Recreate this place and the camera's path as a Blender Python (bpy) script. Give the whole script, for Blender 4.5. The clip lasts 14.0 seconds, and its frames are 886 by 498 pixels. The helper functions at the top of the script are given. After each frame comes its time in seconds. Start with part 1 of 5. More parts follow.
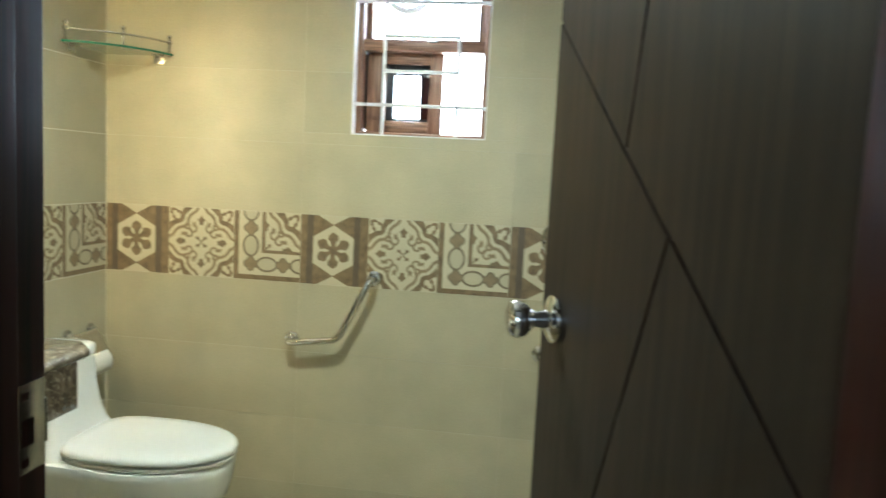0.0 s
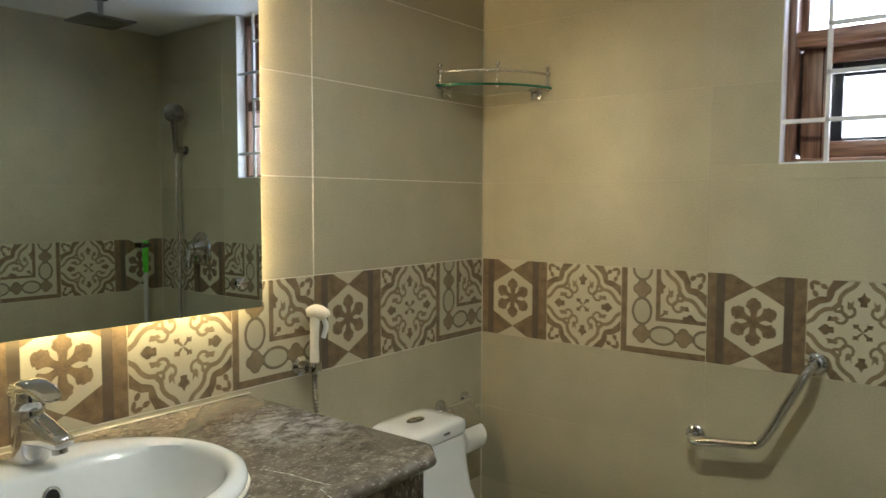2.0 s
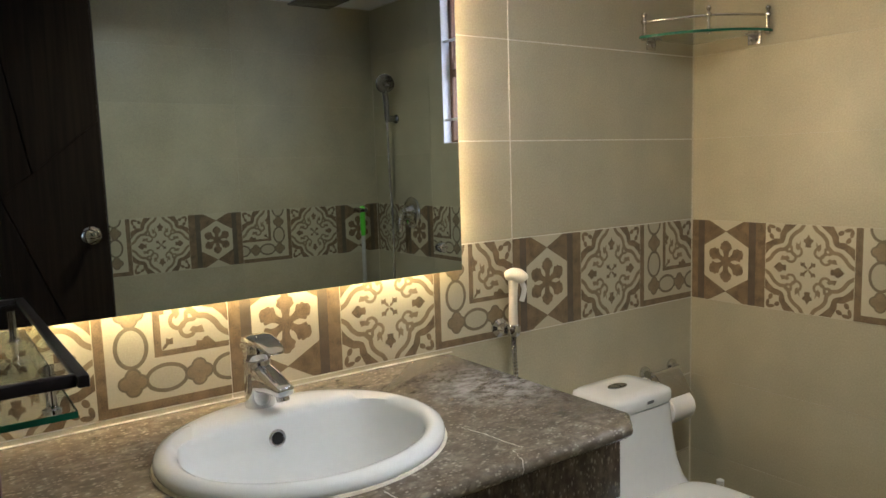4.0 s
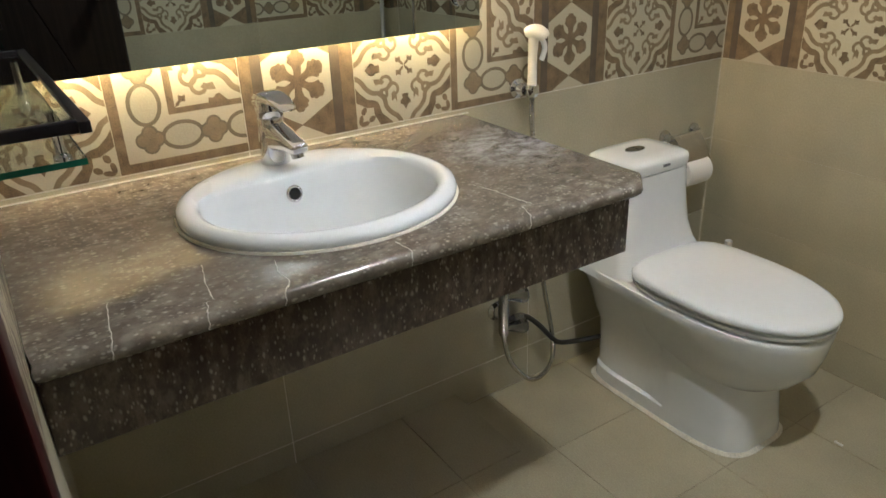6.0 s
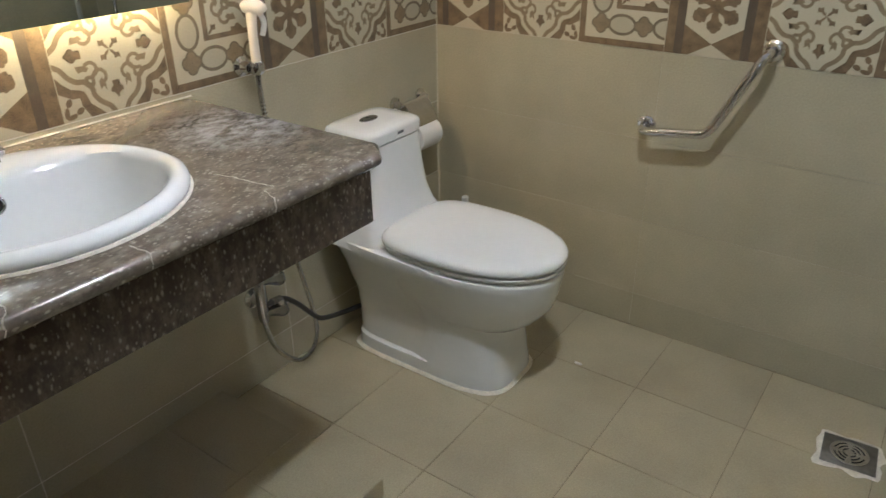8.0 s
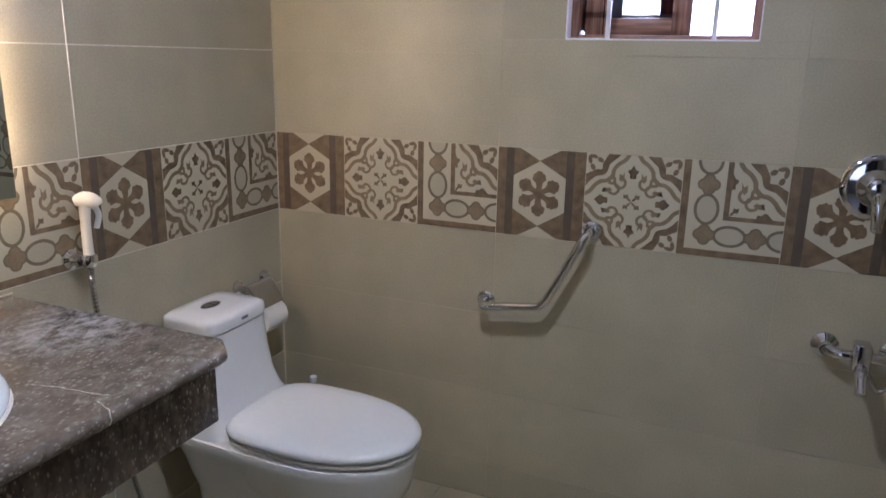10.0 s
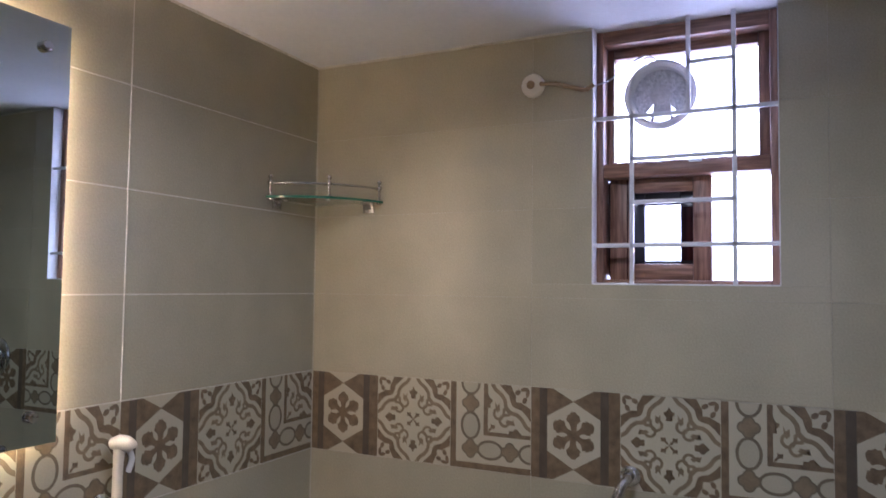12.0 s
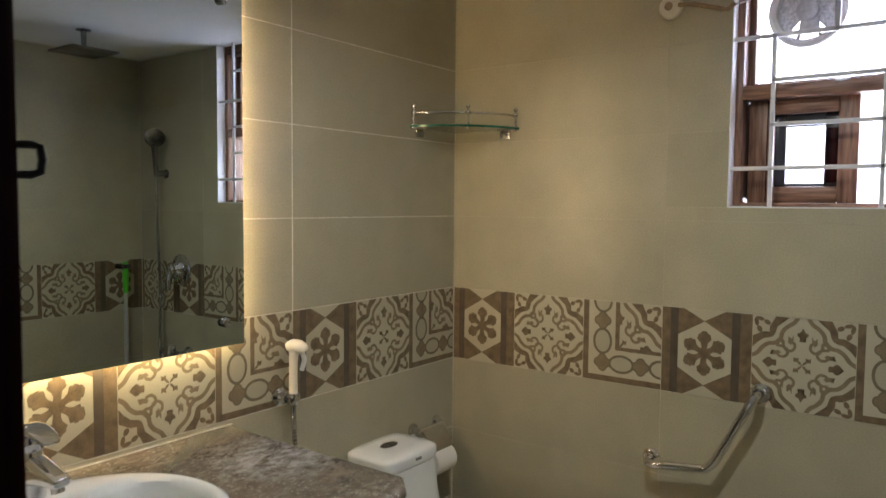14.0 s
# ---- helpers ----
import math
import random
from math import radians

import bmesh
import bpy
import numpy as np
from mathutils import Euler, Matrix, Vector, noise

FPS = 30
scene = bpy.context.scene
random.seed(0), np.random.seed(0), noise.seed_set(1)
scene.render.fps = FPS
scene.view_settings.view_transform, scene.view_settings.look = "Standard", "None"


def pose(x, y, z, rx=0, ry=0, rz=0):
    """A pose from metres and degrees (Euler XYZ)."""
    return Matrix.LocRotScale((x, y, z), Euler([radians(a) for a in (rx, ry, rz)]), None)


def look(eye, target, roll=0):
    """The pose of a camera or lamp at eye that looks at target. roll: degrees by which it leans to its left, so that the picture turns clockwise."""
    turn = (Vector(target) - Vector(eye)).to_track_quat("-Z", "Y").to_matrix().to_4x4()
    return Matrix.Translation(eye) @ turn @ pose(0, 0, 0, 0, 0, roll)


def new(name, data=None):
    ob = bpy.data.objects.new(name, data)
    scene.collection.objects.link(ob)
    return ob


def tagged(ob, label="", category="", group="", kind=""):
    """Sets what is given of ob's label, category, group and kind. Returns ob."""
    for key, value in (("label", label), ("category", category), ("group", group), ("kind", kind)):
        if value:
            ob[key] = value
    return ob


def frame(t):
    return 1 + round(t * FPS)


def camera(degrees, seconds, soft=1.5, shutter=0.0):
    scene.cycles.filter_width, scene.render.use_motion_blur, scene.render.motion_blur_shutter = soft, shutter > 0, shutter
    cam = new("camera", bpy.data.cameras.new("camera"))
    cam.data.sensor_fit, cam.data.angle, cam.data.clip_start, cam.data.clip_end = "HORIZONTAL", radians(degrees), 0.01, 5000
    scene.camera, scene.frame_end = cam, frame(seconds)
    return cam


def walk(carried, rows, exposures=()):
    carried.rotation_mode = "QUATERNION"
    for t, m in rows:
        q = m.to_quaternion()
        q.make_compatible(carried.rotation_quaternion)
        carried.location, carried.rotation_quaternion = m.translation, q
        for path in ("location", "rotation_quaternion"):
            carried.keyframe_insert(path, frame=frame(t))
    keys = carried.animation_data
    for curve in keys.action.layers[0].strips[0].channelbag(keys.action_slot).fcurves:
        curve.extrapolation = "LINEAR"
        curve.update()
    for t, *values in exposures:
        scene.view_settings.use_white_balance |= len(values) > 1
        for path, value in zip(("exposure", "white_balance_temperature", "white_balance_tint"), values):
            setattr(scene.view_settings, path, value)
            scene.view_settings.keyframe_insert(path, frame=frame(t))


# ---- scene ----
cam = camera(62.7, 14.0, shutter=0.25)
PATH = [
    (0, (1.6, -2.502, 1.285), (1.337, -0.53, 1.079), 2.9),
    (0.5, (1.536, -2.33, 1.269), (0.853, -0.458, 1.098), 1.5),
    (1, (1.485, -2.126, 1.282), (0.511, -0.385, 1.141), 0.9),
    (1.5, (1.417, -2.042, 1.299), (0.315, -0.377, 1.176), 0.9),
    (2, (1.4, -2.002, 1.309), (0.169, -0.431, 1.176), 0.2),
    (2.5, (1.389, -1.985, 1.316), (-0.004, -0.556, 1.185), -0.9),
    (2.7, (1.387, -1.981, 1.315), (-0.062, -0.607, 1.188), -1.3),
    (4.8, (1.431, -1.968, 1.315), (-0.24, -0.939, 0.931), -1.9),
    (5, (1.432, -1.966, 1.31), (-0.225, -0.949, 0.839), -1.8),
    (5.5, (1.431, -1.961, 1.307), (-0.168, -0.976, 0.618), -1.8),
    (6, (1.424, -1.952, 1.296), (-0.105, -0.971, 0.458), -2.1),
    (6.5, (1.419, -1.943, 1.3), (-0.014, -0.899, 0.375), -1.9),
    (7, (1.416, -1.936, 1.298), (0.095, -0.772, 0.35), -1.7),
    (7.5, (1.419, -1.941, 1.302), (0.238, -0.635, 0.353), -1.4),
    (8, (1.417, -1.944, 1.303), (0.379, -0.505, 0.381), -0.7),
    (8.5, (1.42, -1.942, 1.311), (0.508, -0.38, 0.457), 0.3),
    (8.7, (1.417, -1.939, 1.315), (0.544, -0.339, 0.493), 0.7),
    (10.8, (1.404, -1.953, 1.371), (0.668, -0.114, 1.097), 1.8),
    (11, (1.412, -1.955, 1.373), (0.66, -0.114, 1.159), 1.8),
    (11.5, (1.411, -1.959, 1.387), (0.62, -0.124, 1.314), 1.5),
    (12, (1.428, -1.966, 1.394), (0.552, -0.171, 1.498), 0.7),
    (12.5, (1.444, -1.986, 1.406), (0.455, -0.261, 1.631), 0.2),
    (13, (1.449, -2.012, 1.409), (0.345, -0.351, 1.578), -0.6),
    (13.5, (1.471, -2.029, 1.414), (0.302, -0.406, 1.432), -0.4),
    (14, (1.48, -2.084, 1.408), (0.299, -0.474, 1.285), 0.5),
]
LIGHT = [(0, 1.03, 5450, -7), (0.5, 0.86, 5500, -6), (1.0, 0.34, 5600, -2), (1.5, 0.15, 5700, 0), (2.7, -0.08, 5700, 7), (5, 0.26, 5500, 12), (7.5, 0.38, 5350, 13), (8.7, 0.3, 5150, 18), (10.8, -0.13, 4850, 26), (12.5, -0.28, 5000, 26), (13.0, -0.3, 5450, 17), (14, -0.22, 5700, 11)]
walk(cam, [(t, look(eye, target, roll)) for t, eye, target, roll in PATH], LIGHT)

# ---- light ----
world = bpy.data.worlds.new("world")
scene.world = world
world.use_nodes = True
wn = world.node_tree.nodes
sky = wn.new("ShaderNodeTexSky")
sky.sky_type, sky.sun_disc = "NISHITA", False
sky.sun_elevation, sky.sun_rotation = radians(50), radians(150)
wn["Background"].inputs[1].default_value = 0.12
world.node_tree.links.new(sky.outputs[0], wn["Background"].inputs[0])

LAMP = (1.0, -1.05)          # ceiling light over the middle of the bathroom
CEIL, EAST, SOUTH = 2.117, 2.02, -1.974
LAMP_POWER, WINDOW_POWER, HALL_FILL_POWER, LED_GLOW, BACKDROP_GLOW = 11.2, 9.0, 6.0, 62.0, 5.0


def area(name, m, sx, sy, watts, colour, shape="RECTANGLE", spread=180):
    data = bpy.data.lights.new(name, "AREA")
    data.shape, data.size, data.size_y, data.energy, data.color = shape, sx, sy, watts, colour
    data.spread = radians(spread)
    ob = new(name, data)
    ob.matrix_world = m
    return ob


area("ceiling_light_glow", pose(LAMP[0], LAMP[1], CEIL - 0.032), 0.09, 0.09, LAMP_POWER, (1.0, 0.94, 0.78), "DISK", 165)
area("window_daylight", pose(1.157, 0.2, 1.76, -90), 0.46, 0.7, WINDOW_POWER, (0.86, 0.85, 1.0))
# soft fill added in the unseen hall, facing the door and bathroom
area("hall_fill", pose(1.2, -4.55, 1.5, 90), 1.4, 1.2, HALL_FILL_POWER, (0.9, 0.92, 1.0))


# ---- materials ----
def material(name, colour, rough=0.5, metal=0.0, spread=0.12, scale=6.0, grain=60.0, bump=0.0, coat=0.0, island=0.0):
    """A surface with stains at a large scale and grain at a small one."""
    m = bpy.data.materials.new(name)
    m.use_nodes = True
    t = m.node_tree
    p = t.nodes["Principled BSDF"]
    p.inputs["Metallic"].default_value = metal
    p.inputs["Coat Weight"].default_value = coat
    co = t.nodes.new("ShaderNodeTexCoord")
    geo = t.nodes.new("ShaderNodeNewGeometry")
    big, fine = t.nodes.new("ShaderNodeTexNoise"), t.nodes.new("ShaderNodeTexNoise")
    big.inputs["Scale"].default_value, big.inputs["Detail"].default_value = scale, 4
    fine.inputs["Scale"].default_value, fine.inputs["Detail"].default_value = grain, 3
    for n in (big, fine):
        t.links.new(geo.outputs["Position"], n.inputs["Vector"])
    mixed = t.nodes.new("ShaderNodeMath")
    mixed.operation = "ADD"
    t.links.new(big.outputs["Fac"], mixed.inputs[0])
    t.links.new(fine.outputs["Fac"], mixed.inputs[1])
    ramp = t.nodes.new("ShaderNodeMapRange")
    ramp.inputs["From Min"].default_value, ramp.inputs["From Max"].default_value = 0.6, 1.4
    ramp.inputs["To Min"].default_value, ramp.inputs["To Max"].default_value = 1 - spread, 1 + spread
    t.links.new(mixed.outputs[0], ramp.inputs["Value"])
    last = ramp.outputs[0]
    if island:
        info = t.nodes.new("ShaderNodeObjectInfo")
        r2 = t.nodes.new("ShaderNodeMapRange")
        r2.inputs["To Min"].default_value, r2.inputs["To Max"].default_value = 1 - island, 1 + island
        t.links.new(info.outputs["Random"], r2.inputs["Value"])
        mul = t.nodes.new("ShaderNodeMath")
        mul.operation = "MULTIPLY"
        t.links.new(last, mul.inputs[0])
        t.links.new(r2.outputs[0], mul.inputs[1])
        last = mul.outputs[0]
    tint = t.nodes.new("ShaderNodeVectorMath")
    tint.operation = "SCALE"
    tint.inputs[0].default_value = colour
    t.links.new(last, tint.inputs["Scale"])
    t.links.new(tint.outputs[0], p.inputs["Base Color"])
    rr = t.nodes.new("ShaderNodeMapRange")
    rr.inputs["To Min"].default_value, rr.inputs["To Max"].default_value = rough * 0.8, min(1, rough * 1.2)
    t.links.new(big.outputs["Fac"], rr.inputs["Value"])
    t.links.new(rr.outputs[0], p.inputs["Roughness"])
    if bump:
        b = t.nodes.new("ShaderNodeBump")
        b.inputs["Strength"].default_value, b.inputs["Distance"].default_value = bump, 0.002
        t.links.new(fine.outputs["Fac"], b.inputs["Height"])
        t.links.new(b.outputs[0], p.inputs["Normal"])
    return m


def granite_material(name, dark, mid, light, stretch, patch_at=None):
    """Polished stone: dark clouded ground with pale shell flecks, drawn out along one axis."""
    m = material(name, dark, 0.2, spread=0.3, grain=40)
    t = m.node_tree
    p = t.nodes["Principled BSDF"]
    base = p.inputs["Base Color"].links[0].from_socket
    geo = [n for n in t.nodes if n.bl_idname == "ShaderNodeNewGeometry"][0]
    warp = t.nodes.new("ShaderNodeTexNoise")
    warp.inputs["Scale"].default_value, warp.inputs["Detail"].default_value = 14, 5
    t.links.new(geo.outputs["Position"], warp.inputs["Vector"])
    add = t.nodes.new("ShaderNodeVectorMath")
    add.operation = "MULTIPLY_ADD"
    add.inputs[1].default_value = (0.016, 0.016, 0.016)
    t.links.new(warp.outputs["Color"], add.inputs[0])
    t.links.new(geo.outputs["Position"], add.inputs[2])
    long = t.nodes.new("ShaderNodeMapping")
    long.inputs["Scale"].default_value = stretch
    t.links.new(add.outputs[0], long.inputs["Vector"])
    cloud = t.nodes.new("ShaderNodeTexNoise")
    cloud.inputs["Scale"].default_value, cloud.inputs["Detail"].default_value, cloud.inputs["Roughness"].default_value = 48, 9, 0.74
    t.links.new(long.outputs[0], cloud.inputs["Vector"])
    for source, scale, low, high, share, colour in (("noise", 0, 0.46, 0.66, 0.85, mid), ("cells", 62, 0.42, 0.22, 0.55, mid), ("cells", 120, 0.36, 0.16, 0.7, light), ("cells", 210, 0.40, 0.2, 0.6, light), ("noise", 0, 0.44, 0.32, 0.6, tuple(c * 0.55 for c in dark))):
        if source == "cells":
            v = t.nodes.new("ShaderNodeTexVoronoi")
            v.inputs["Scale"].default_value = scale
            t.links.new(long.outputs[0], v.inputs["Vector"])
            pick = t.nodes.new("ShaderNodeMath")
            pick.operation = "GREATER_THAN"
            pick.inputs[1].default_value = 0.62
            t.links.new(v.outputs["Color"], pick.inputs[0])
            value = v.outputs["Distance"]
        else:
            pick, value = None, cloud.outputs["Fac"]
        r = t.nodes.new("ShaderNodeMapRange")
        r.inputs["From Min"].default_value, r.inputs["From Max"].default_value = low, high
        r.inputs["To Min"].default_value, r.inputs["To Max"].default_value = 0, share
        t.links.new(value, r.inputs["Value"])
        factor = r.outputs[0]
        if pick:
            gated = t.nodes.new("ShaderNodeMath")
            gated.operation = "MULTIPLY"
            t.links.new(factor, gated.inputs[0])
            t.links.new(pick.outputs[0], gated.inputs[1])
            factor = gated.outputs[0]
        mx = t.nodes.new("ShaderNodeMix")
        mx.data_type = "RGBA"
        t.links.new(factor, mx.inputs["Factor"])
        t.links.new(base, mx.inputs["A"])
        mx.inputs["B"].default_value = (*colour, 1)
        base = mx.outputs["Result"]
    if patch_at:
        # pale speckled patch round the given point, fading outwards
        far = t.nodes.new("ShaderNodeVectorMath")
        far.operation = "DISTANCE"
        far.inputs[1].default_value = patch_at
        t.links.new(add.outputs[0], far.inputs[0])
        near = t.nodes.new("ShaderNodeMapRange")
        near.inputs["From Min"].default_value, near.inputs["From Max"].default_value = 0.05, 0.17
        near.inputs["To Min"].default_value, near.inputs["To Max"].default_value = 0.8, 0
        t.links.new(far.outputs["Value"], near.inputs["Value"])
        dots = t.nodes.new("ShaderNodeMapRange")
        dots.inputs["From Min"].default_value, dots.inputs["From Max"].default_value = 0.42, 0.6
        t.links.new(cloud.outputs["Fac"], dots.inputs["Value"])
        both = t.nodes.new("ShaderNodeMath")
        both.operation = "MULTIPLY"
        t.links.new(near.outputs[0], both.inputs[0])
        t.links.new(dots.outputs[0], both.inputs[1])
        mx = t.nodes.new("ShaderNodeMix")
        mx.data_type = "RGBA"
        t.links.new(both.outputs[0], mx.inputs["Factor"])
        t.links.new(base, mx.inputs["A"])
        mx.inputs["B"].default_value = (0.5, 0.49, 0.5, 1)
        base = mx.outputs["Result"]
    t.links.new(base, p.inputs["Base Color"])
    return m


def wood_material(name, dark, light, axis=(1, 1, 14), scale=9.0, rough=0.4, coat=0.0):
    m = material(name, light, rough, coat=coat)
    t = m.node_tree
    p = t.nodes["Principled BSDF"]
    geo = [n for n in t.nodes if n.bl_idname == "ShaderNodeNewGeometry"][0]
    mp = t.nodes.new("ShaderNodeMapping")
    mp.inputs["Scale"].default_value = [1 / a for a in axis]
    t.links.new(geo.outputs["Position"], mp.inputs["Vector"])
    n = t.nodes.new("ShaderNodeTexNoise")
    n.inputs["Scale"].default_value, n.inputs["Detail"].default_value, n.inputs["Distortion"].default_value = scale * 14, 6, 0.6
    t.links.new(mp.outputs[0], n.inputs["Vector"])
    r = t.nodes.new("ShaderNodeMapRange")
    r.inputs["From Min"].default_value, r.inputs["From Max"].default_value = 0.35, 0.65
    t.links.new(n.outputs["Fac"], r.inputs["Value"])
    mx = t.nodes.new("ShaderNodeMix")
    mx.data_type = "RGBA"
    mx.inputs["A"].default_value, mx.inputs["B"].default_value = (*dark, 1), (*light, 1)
    t.links.new(r.outputs[0], mx.inputs["Factor"])
    t.links.new(mx.outputs["Result"], p.inputs["Base Color"])
    return m


def glow_material(name, colour, strength):
    m = bpy.data.materials.new(name)
    m.use_nodes = True
    p = m.node_tree.nodes["Principled BSDF"]
    p.inputs["Base Color"].default_value = (0.8, 0.8, 0.8, 1)
    p.inputs["Emission Color"].default_value = (*colour, 1)
    p.inputs["Emission Strength"].default_value = strength
    return m


def glass_material(name, colour, rough=0.0):
    m = bpy.data.materials.new(name)
    m.use_nodes = True
    p = m.node_tree.nodes["Principled BSDF"]
    p.inputs["Base Color"].default_value = (*colour, 1)
    p.inputs["Transmission Weight"].default_value = 1
    p.inputs["Roughness"].default_value = rough
    p.inputs["IOR"].default_value = 1.3
    return m


TILE = material("beige_glazed_tile", (0.437, 0.397, 0.276), 0.32, spread=0.17, scale=5, grain=220, bump=0.05, island=0.05)
CREAM = material("cream_print", (0.51, 0.467, 0.335), 0.34, spread=0.08, grain=260)
BROWN = material("brown_print", (0.180, 0.126, 0.070), 0.36, spread=0.55, scale=40, grain=420)
UMBER = material("umber_print", (0.105, 0.082, 0.056), 0.36, spread=0.3, scale=30, grain=420)
DRAB = material("drab_print", (0.17, 0.135, 0.085), 0.36, spread=0.3, scale=30, grain=420)
OLIVE = material("olive_print", (0.235, 0.18, 0.105), 0.36, spread=0.3, scale=30, grain=420)
PALE = material("stone_print", (0.44, 0.40, 0.285), 0.36, spread=0.14, grain=300)
GROUT = material("grout", (0.52, 0.485, 0.375), 0.9, spread=0.2, grain=150)
FLOOR_GROUT = material("floor_grout", (0.2, 0.165, 0.105), 0.9, spread=0.3, grain=150)
FLOOR_TILE = material("matt_floor_tile", (0.388, 0.342, 0.226), 0.42, spread=0.22, scale=4, grain=240, bump=0.12, island=0.05)
PLASTER = material("white_plaster", (0.84, 0.835, 0.84), 0.85, spread=0.05, grain=90, bump=0.15)
HALL = material("hall_paint", (0.55, 0.53, 0.48), 0.85, spread=0.06, grain=80, bump=0.1)
PUTTY = material("white_putty", (0.74, 0.7, 0.6), 0.85, spread=0.2, scale=30, grain=160, bump=0.4)
PORCELAIN = material("white_porcelain", (0.78, 0.795, 0.80), 0.09, spread=0.02, coat=0.4)
SEAT_PLASTIC = material("white_seat_plastic", (0.78, 0.795, 0.795), 0.14, spread=0.02)
RUBBER_HOSE = material("dark_braid", (0.05, 0.048, 0.045), 0.4, 0.6, spread=0.4, grain=300)
RUBBER = material("grey_rubber", (0.25, 0.24, 0.21), 0.7)
# darker chrome: dull valve metal, and the shower fittings' dark reflections as colour
DARK_CHROME = material("dark_chrome", (0.33, 0.33, 0.34), 0.14, 1.0, spread=0.2)
CHROME = material("chrome", (0.66, 0.66, 0.68), 0.055, 1.0, spread=0.06)
STEEL = material("satin_steel", (0.52, 0.51, 0.5), 0.25, 1.0, spread=0.12)
DULL = material("dull_steel", (0.3, 0.29, 0.27), 0.4, 1.0, spread=0.25)
BLACK = material("black_metal", (0.012, 0.01, 0.011), 0.3, spread=0.3)
VOID = material("black_hole", (0.006, 0.006, 0.006), 0.8)
IVORY = material("ivory_plastic", (0.78, 0.72, 0.6), 0.35, spread=0.04)
WHITE_PLASTIC = material("white_plastic", (0.78, 0.77, 0.75), 0.35, spread=0.04)
WHITE_PAINT = material("white_enamel", (0.78, 0.77, 0.79), 0.4, spread=0.05)
PAPER = material("tissue", (0.8, 0.78, 0.74), 0.95, spread=0.04, grain=200, bump=0.3)
FAN_GREY = material("grey_fan_plastic", (0.58, 0.57, 0.58), 0.35, spread=0.3, scale=60, grain=400)
FAN_FILM = material("speckled_film", (0.66, 0.65, 0.66), 0.4, spread=0.5, scale=120, grain=500)
GREEN = material("green_plastic", (0.10, 0.55, 0.03), 0.4, spread=0.05)
POLE = material("grey_pole", (0.5, 0.5, 0.47), 0.4)
CABLE = material("brown_tape", (0.33, 0.23, 0.13), 0.7, spread=0.3, grain=120)
LINE = material("printed_mark", (0.12, 0.12, 0.14), 0.5)
MIRROR = material("mirror_silver", (0.56, 0.60, 0.565), 0.0, 1.0, spread=0.0)
MIRROR.node_tree.nodes["Principled BSDF"].inputs["Roughness"].links and MIRROR.node_tree.links.remove(MIRROR.node_tree.nodes["Principled BSDF"].inputs["Roughness"].links[0])
MIRROR.node_tree.nodes["Principled BSDF"].inputs["Roughness"].default_value = 0.0
GLASS_RIM = material("green_glass_rim", (0.02, 0.11, 0.065), 0.12, spread=0.2)
EDGE_GLASS = glass_material("green_glass", (0.94, 0.985, 0.965))
PANE = glass_material("clear_pane", (0.97, 0.97, 1.0))
DOOR_WOOD = wood_material("dark_stained_veneer", (0.015, 0.0102, 0.0075), (0.030, 0.0195, 0.0135), (1, 1, 30), 5, 0.42, 0.0)
FRAME_WOOD = wood_material("polished_red_frame", (0.008, 0.0022, 0.0025), (0.034, 0.007, 0.006), (1, 1, 30), 5, 0.42, 0.0)
for m, gloss in ((DOOR_WOOD, 0.2), (FRAME_WOOD, 0.06)):
    m.node_tree.nodes["Principled BSDF"].inputs["Specular IOR Level"].default_value = gloss
WINDOW_WOOD = wood_material("wood_grain_foil", (0.13, 0.062, 0.035), (0.30, 0.165, 0.10), (14, 14, 1), 9, 0.4)
WINDOW_WOOD_UP = wood_material("wood_grain_foil_upright", (0.13, 0.062, 0.035), (0.30, 0.165, 0.10), (1, 1, 14), 9, 0.4)
GRANITE = granite_material("brown_granite", (0.125, 0.103, 0.078), (0.24, 0.205, 0.158), (0.40, 0.36, 0.29), (1.0, 0.6, 1.0), (0.27, -1.03, 0.855))
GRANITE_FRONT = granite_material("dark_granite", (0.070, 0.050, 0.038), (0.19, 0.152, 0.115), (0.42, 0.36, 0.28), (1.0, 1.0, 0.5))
LED = glow_material("warm_led", (1.0, 0.73, 0.36), LED_GLOW)
LED_EDGE = glow_material("warm_led_edge", (1.0, 0.67, 0.32), LED_GLOW * 2.0)
LAMP_FACE = glow_material("lamp_diffuser", (1.0, 0.92, 0.72), 6.0)
DAY = glow_material("bright_sky", (0.97, 0.95, 1.0), BACKDROP_GLOW)


# ---- shape helpers ----
def put(bm, name, mat, smooth=None):
    me = bpy.data.meshes.new(name)
    bmesh.ops.recalc_face_normals(bm, faces=bm.faces)
    bm.to_mesh(me)
    bm.free()
    for m in (mat if isinstance(mat, (list, tuple)) else [mat]):
        me.materials.append(m)
    if smooth:
        for p in me.polygons:
            p.use_smooth = True
        me.set_sharp_from_angle(angle=radians(smooth))
    return me


def thing(name, at, label, category, group="", kind=""):
    ob = new(name)
    ob.location = at
    ob.empty_display_size = 0.05
    return tagged(ob, label, category, group, kind)


def part(name, bm, mat, parent, label="", smooth=38):
    """One mesh object, in world coordinates, under a thing or under a part."""
    ob = new(name, put(bm, name, mat, smooth))
    ob.parent = parent
    if parent.type == "EMPTY":
        ob.matrix_parent_inverse = Matrix.Translation(-Vector(parent.location))
    return tagged(ob, label)


def solid(name, bm, mat, label, category, kind="", smooth=38, group=""):
    return tagged(new(name, put(bm, name, mat, smooth)), label, category, group, kind)


